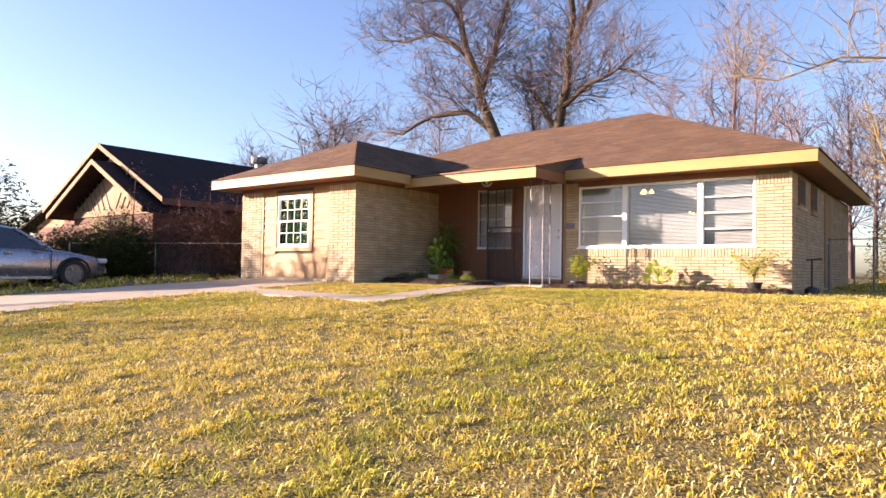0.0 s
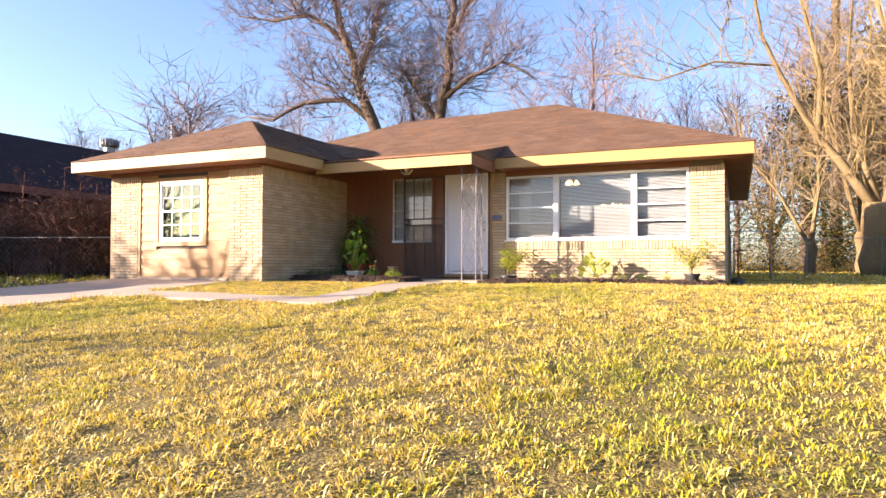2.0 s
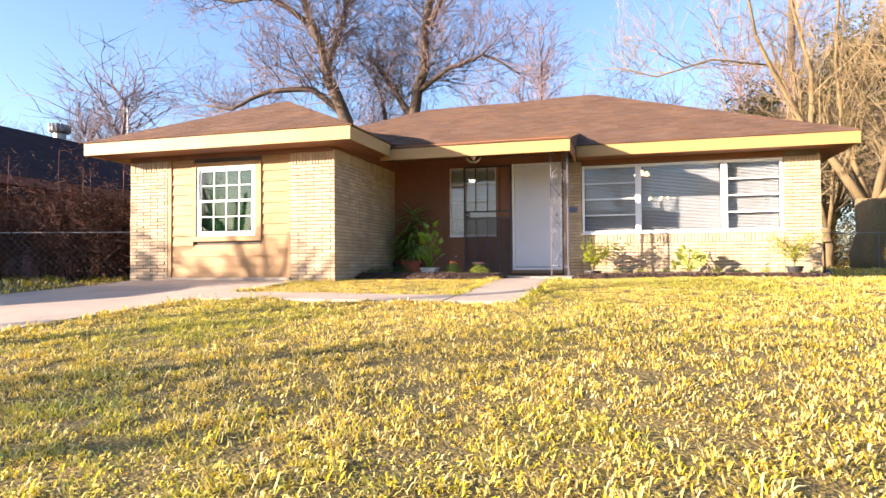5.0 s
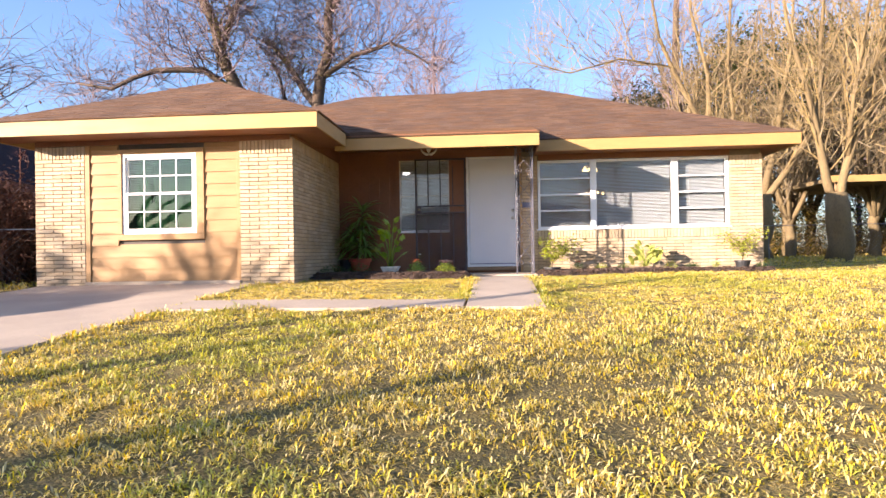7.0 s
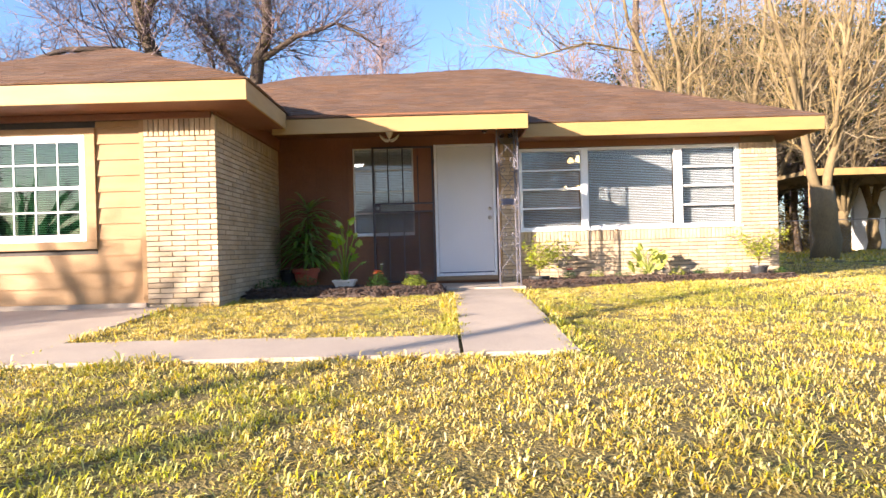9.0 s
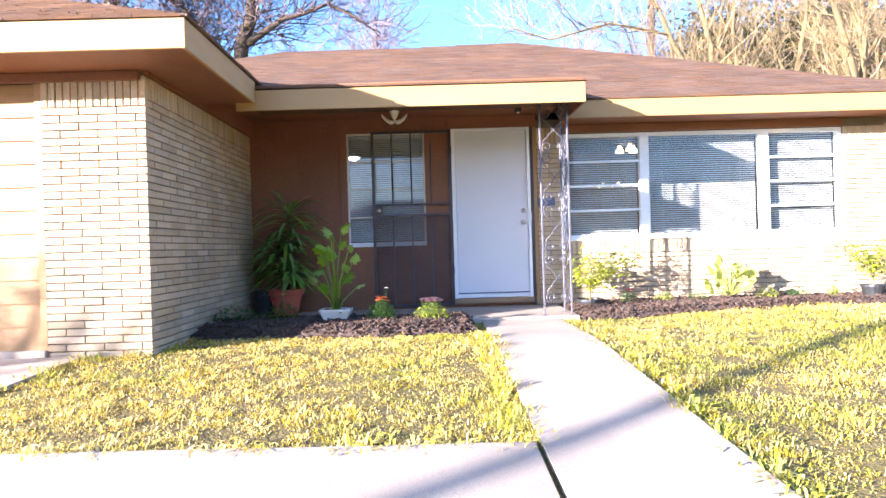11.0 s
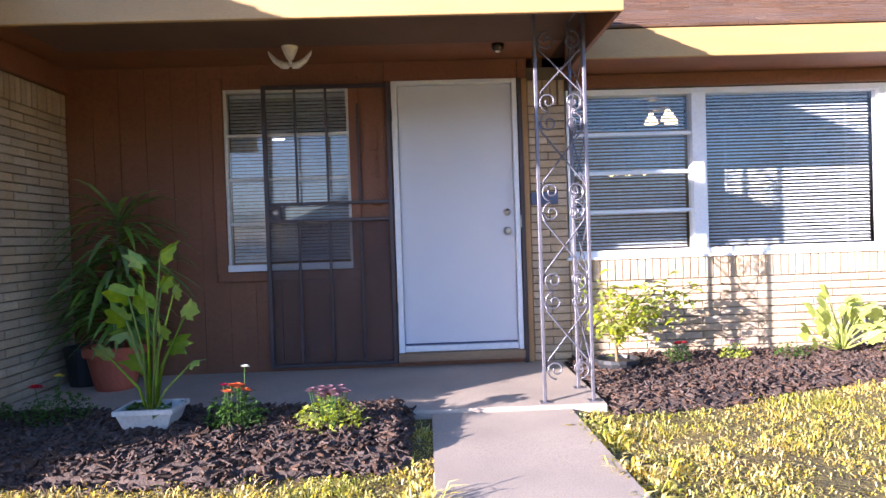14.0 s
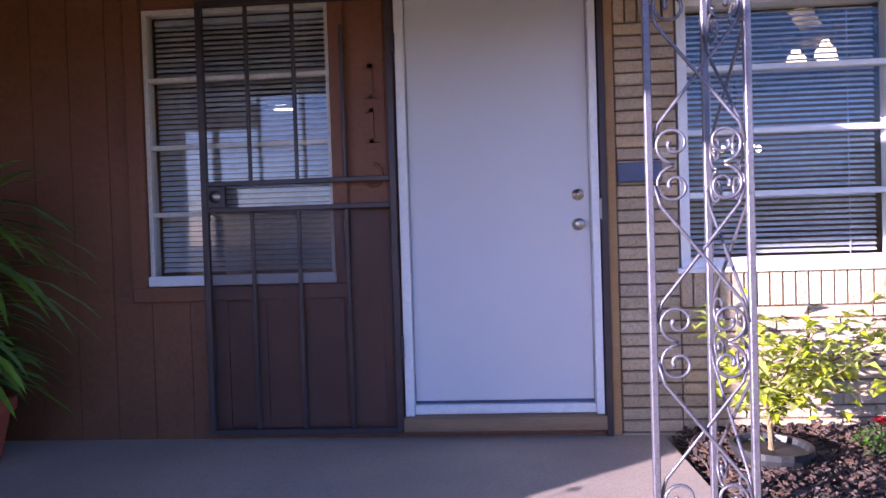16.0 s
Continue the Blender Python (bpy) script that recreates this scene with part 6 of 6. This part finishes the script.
# water tap stand by the side wall
tap = thing("garden_tap", "rusty hose standpipe beside the brick side wall", "tap", at=(8.22, 3.6, -0.05))
RUST = material("rusty_pipe", (0.13, 0.06, 0.035), (0.09, 0.045, 0.03), rough=0.8, bump=0.3)
part("pipe", tube(bmesh.new(), [(0, 0, -0.05), (0, 0, 0.62)], 0.016, 8), RUST, tap)
part("crossbar", tube(bmesh.new(), [(-0.09, 0, 0.62), (0.16, 0, 0.64)], 0.016, 8), RUST, tap)
part("base", lathe(bmesh.new(), [(0.13, 0), (0.12, 0.09), (0.05, 0.13)], 14), BLACKPOT, tap)
for k, y in enumerate((3.55, 4.95)):
    v = setting(thing("window_%d" % (4 + k), "small shuttered window high in the side wall", "window"))
    part("window_frame", boxed(7.985, y, 1.58, 8.03, y + 0.62, 2.12, bevel=0.004), BROWN, v)
    part("louvre", boxed(8.028, y + 0.05, 1.63, 8.034, y + 0.57, 2.07), DARK, v)
    part("sill", boxed(7.985, y - 0.04, 1.50, 8.06, y + 0.66, 1.57, bevel=0.004), BRICK, v)
d = setting(thing("door_2", "weathered side door in the brick side wall", "door"))
part("leaf", boxed(7.985, 6.7, 0.0, 8.025, 7.6, 2.08, bevel=0.004), NB_WOOD, d)
part("knob", lathe(bmesh.new(), [(0.03, 0), (0.03, 0.03)], 10, at=(8.05, 6.8, 1.0)), STEEL, d)

# ---- the street side, seen in the panes only ----
ROAD = material("asphalt", (0.05, 0.05, 0.052), (0.042, 0.042, 0.044), rough=0.9, fine=80)
setting(part("road", boxed(-80, -26.5, -0.90, 80, -19.5, -0.805), ROAD), "grey asphalt street before the lawn", "road")
op = thing("opposite_house", "low brick house across the street with grey roof", "house")
part("wall", boxed(-6, -44, -0.9, 12, -36, 2.3), NB_BRICK, op)
bm = bmesh.new()
a = [bm.verts.new(p) for p in ((-7, -35, 2.2), (13, -35, 2.2), (13, -45, 2.2), (-7, -45, 2.2), (-2, -40, 4.6), (8, -40, 4.6))]
for f in ((0, 1, 5, 4), (1, 2, 5), (2, 3, 4, 5), (3, 0, 4), (3, 2, 1, 0)):
    bm.faces.new([a[i] for i in f])
part("roof", bm, NB_ROOF, op)
for x in (-3, 3, 8):
    part("window", boxed(x, -35.98, 0.6, x + 1.6, -35.94, 1.9), WHITE, op)

thicket("street_evergreens", [(8 + 5 * k, -47 + (k * 5) % 4, 3.2, 7 + (k * 3) % 4) for k in range(9)] + [(-14, -50, 3, 6), (-4, -52, 3, 7)], 99, EVERGREEN, "dark evergreen crowns across the street", 0.55, 10)
# ---- silver saloon in the neighbour's drive ----
PAINT = material("silver_car_paint", (0.34, 0.34, 0.37), (0.33, 0.33, 0.36), rough=0.25, metal=0.75, bump=0, spec=0.6)
TYRE = material("tyre_rubber", (0.02, 0.02, 0.02), (0.028, 0.028, 0.028), rough=0.85, bump=0.2)
CARGLASS = material("dark_car_glass", (0.02, 0.025, 0.03), (0.025, 0.03, 0.035), rough=0.05, bump=0, spec=0.8)
LAMPG = material("headlamp_lens", (0.55, 0.56, 0.58), (0.5, 0.5, 0.52), rough=0.1, bump=0, spec=0.8)


def saloon(at, rz):
    """Car along +y: a body lofted through cross-sections, cabin, wheels, lamps."""
    t = thing("silver_saloon_car", "silver four-door saloon parked in the neighbour's drive", "car", at=at, rz=rz)
    # stations: y, half width, low edge, belt height, top of section (hood or deck), crown
    st = [(2.38, 0.55, 0.34, 0.50, 0.56), (2.28, 0.72, 0.24, 0.55, 0.66), (2.0, 0.82, 0.20, 0.62, 0.76), (1.5, 0.88, 0.19, 0.68, 0.85), (0.95, 0.90, 0.19, 0.74, 0.92), (0.3, 0.91, 0.19, 0.80, 0.93),
          (-0.7, 0.91, 0.19, 0.83, 0.95), (-1.5, 0.90, 0.19, 0.85, 0.98), (-2.0, 0.86, 0.22, 0.85, 1.0), (-2.3, 0.78, 0.3, 0.82, 0.97), (-2.4, 0.66, 0.38, 0.72, 0.88)]
    bm, rings = bmesh.new(), []
    for y, w, lo, belt, top in st:
        sec = [(-w * 0.86, lo), (-w * 0.97, lo + 0.1), (-w, (lo + belt) / 2), (-w * 0.975, belt), (-w * 0.88, top - 0.03), (-w * 0.5, top + 0.01), (0, top + 0.03)]
        sec = sec + [(-x, z) for x, z in sec[-2::-1]]
        rings.append([bm.verts.new((x, y, z)) for x, z in sec])
    for a, b in zip(rings, rings[1:]):
        for k in range(len(a) - 1):
            bm.faces.new((a[k], b[k], b[k + 1], a[k + 1]))
        bm.faces.new((a[-1], b[-1], b[0], a[0]))
    bm.faces.new(rings[0])
    bm.faces.new(rings[-1][::-1])
    body = part("body", bm, PAINT, t, smooth=True)
    cab = [(0.98, 0.74, 0.90), (0.2, 0.64, 1.38), (-0.2, 0.63, 1.44), (-0.9, 0.62, 1.43), (-1.3, 0.62, 1.34), (-1.95, 0.72, 0.97)]
    bm, rings = bmesh.new(), []
    for y, w, z in cab:
        rings.append([bm.verts.new(p) for p in ((-0.82, y, 0.88), (-w, y, z - 0.05), (-w * 0.8, y, z), (w * 0.8, y, z), (w, y, z - 0.05), (0.82, y, 0.88))])
    for a, b in zip(rings, rings[1:]):
        for k in range(5):
            bm.faces.new((a[k], b[k], b[k + 1], a[k + 1]))
    part("glasshouse", bm, CARGLASS, t, "dark tinted windows")
    bm, rings = bmesh.new(), []
    for y, w, z in cab[1:5]:
        rings.append([bm.verts.new(p) for p in ((-w - 0.006, y, z - 0.06), (-w * 0.8, y, z + 0.008), (0, y, z + 0.02), (w * 0.8, y, z + 0.008), (w + 0.006, y, z - 0.06))])
    for a, b in zip(rings, rings[1:]):
        for k in range(4):
            bm.faces.new((a[k], b[k], b[k + 1], a[k + 1]))
    part("roof", bm, PAINT, t, smooth=True)
    for s in (-1, 1):
        for pts in (((0.98, 0.745, 0.91), (0.2, 0.645, 1.36)), ((-0.35, 0.86, 0.93), (-0.4, 0.635, 1.40)), ((-1.95, 0.73, 0.98), (-1.3, 0.63, 1.33))):
            part("pillar", tube(bmesh.new(), [(s * w, y, z) for y, w, z in pts], 0.04, 6), PAINT, t)
        part("mirror", lathe(bmesh.new(), [(0.04, 0), (0.09, 0.03), (0.09, 0.1), (0.05, 0.14)], 10, at=(s * 0.98, 0.7, 0.92)), PAINT, t, smooth=True)
        part("headlight", boxed(s * 0.58, 2.1, 0.58, s * 0.82, 2.3, 0.70, bevel=0.03), LAMPG, t, "clear lens")
        part("sill_trim", boxed(s * 0.885, -1.0, 0.2, s * 0.925, 0.95, 0.28, bevel=0.01), PAINT, t)
        for y in (0.05, -0.9):
            part("door_handle", boxed(s * 0.90, y - 0.1, 0.78, s * 0.935, y + 0.08, 0.81, bevel=0.008), PAINT, t)
        for y in (0.93, -0.38):
            part("door_seam", boxed(s * 0.90, y - 0.005, 0.25, s * 0.921, y + 0.005, 0.85), TYRE, t)
        for y in (1.45, -1.4):
            turn = pose(s * 0.80, y, 0.33, 0, 90 * s)
            bm = lathe(bmesh.new(), [(0.21, -0.08), (0.31, -0.1), (0.335, -0.06), (0.335, 0.08), (0.31, 0.115), (0.22, 0.115), (0.215, 0.06)], 28)
            bmesh.ops.transform(bm, matrix=turn, verts=bm.verts)
            wheel = part("wheel", bm, TYRE, t, "black tyre", smooth=False)
            bm = lathe(bmesh.new(), [(0.05, 0.07), (0.215, 0.06), (0.225, 0.112), (0.205, 0.112), (0.195, 0.078)], 28)
            bmesh.ops.transform(bm, matrix=turn, verts=bm.verts)
            part("rim", bm, GREYMETAL, wheel)
            for k in range(7):
                bm = boxed(0.03, -0.022, 0.085, 0.2, 0.022, 0.108, bevel=0.004)
                bmesh.ops.transform(bm, matrix=turn @ pose(0, 0, 0, 0, 0, 360 / 7 * k), verts=bm.verts)
                part("spoke", bm, GREYMETAL, wheel)
            bm = tube(bmesh.new(), [(s * 0.905, y + 0.37 * math.cos(a), 0.33 + 0.37 * math.sin(a)) for a in [math.pi * k / 12 for k in range(13)]], 0.03, 6)
            part("wheel_arch", bm, TYRE, t, "dark arch lip")
    part("bumper", boxed(-0.6, 2.3, 0.3, 0.6, 2.42, 0.48, bevel=0.04), PAINT, t)
    return t


saloon((-7.05, -4.65, gz(-7, -4.65) + 0.0), 4)

# ---- brickwork, last ----
for job in brick_jobs:
    brickwork(*job)
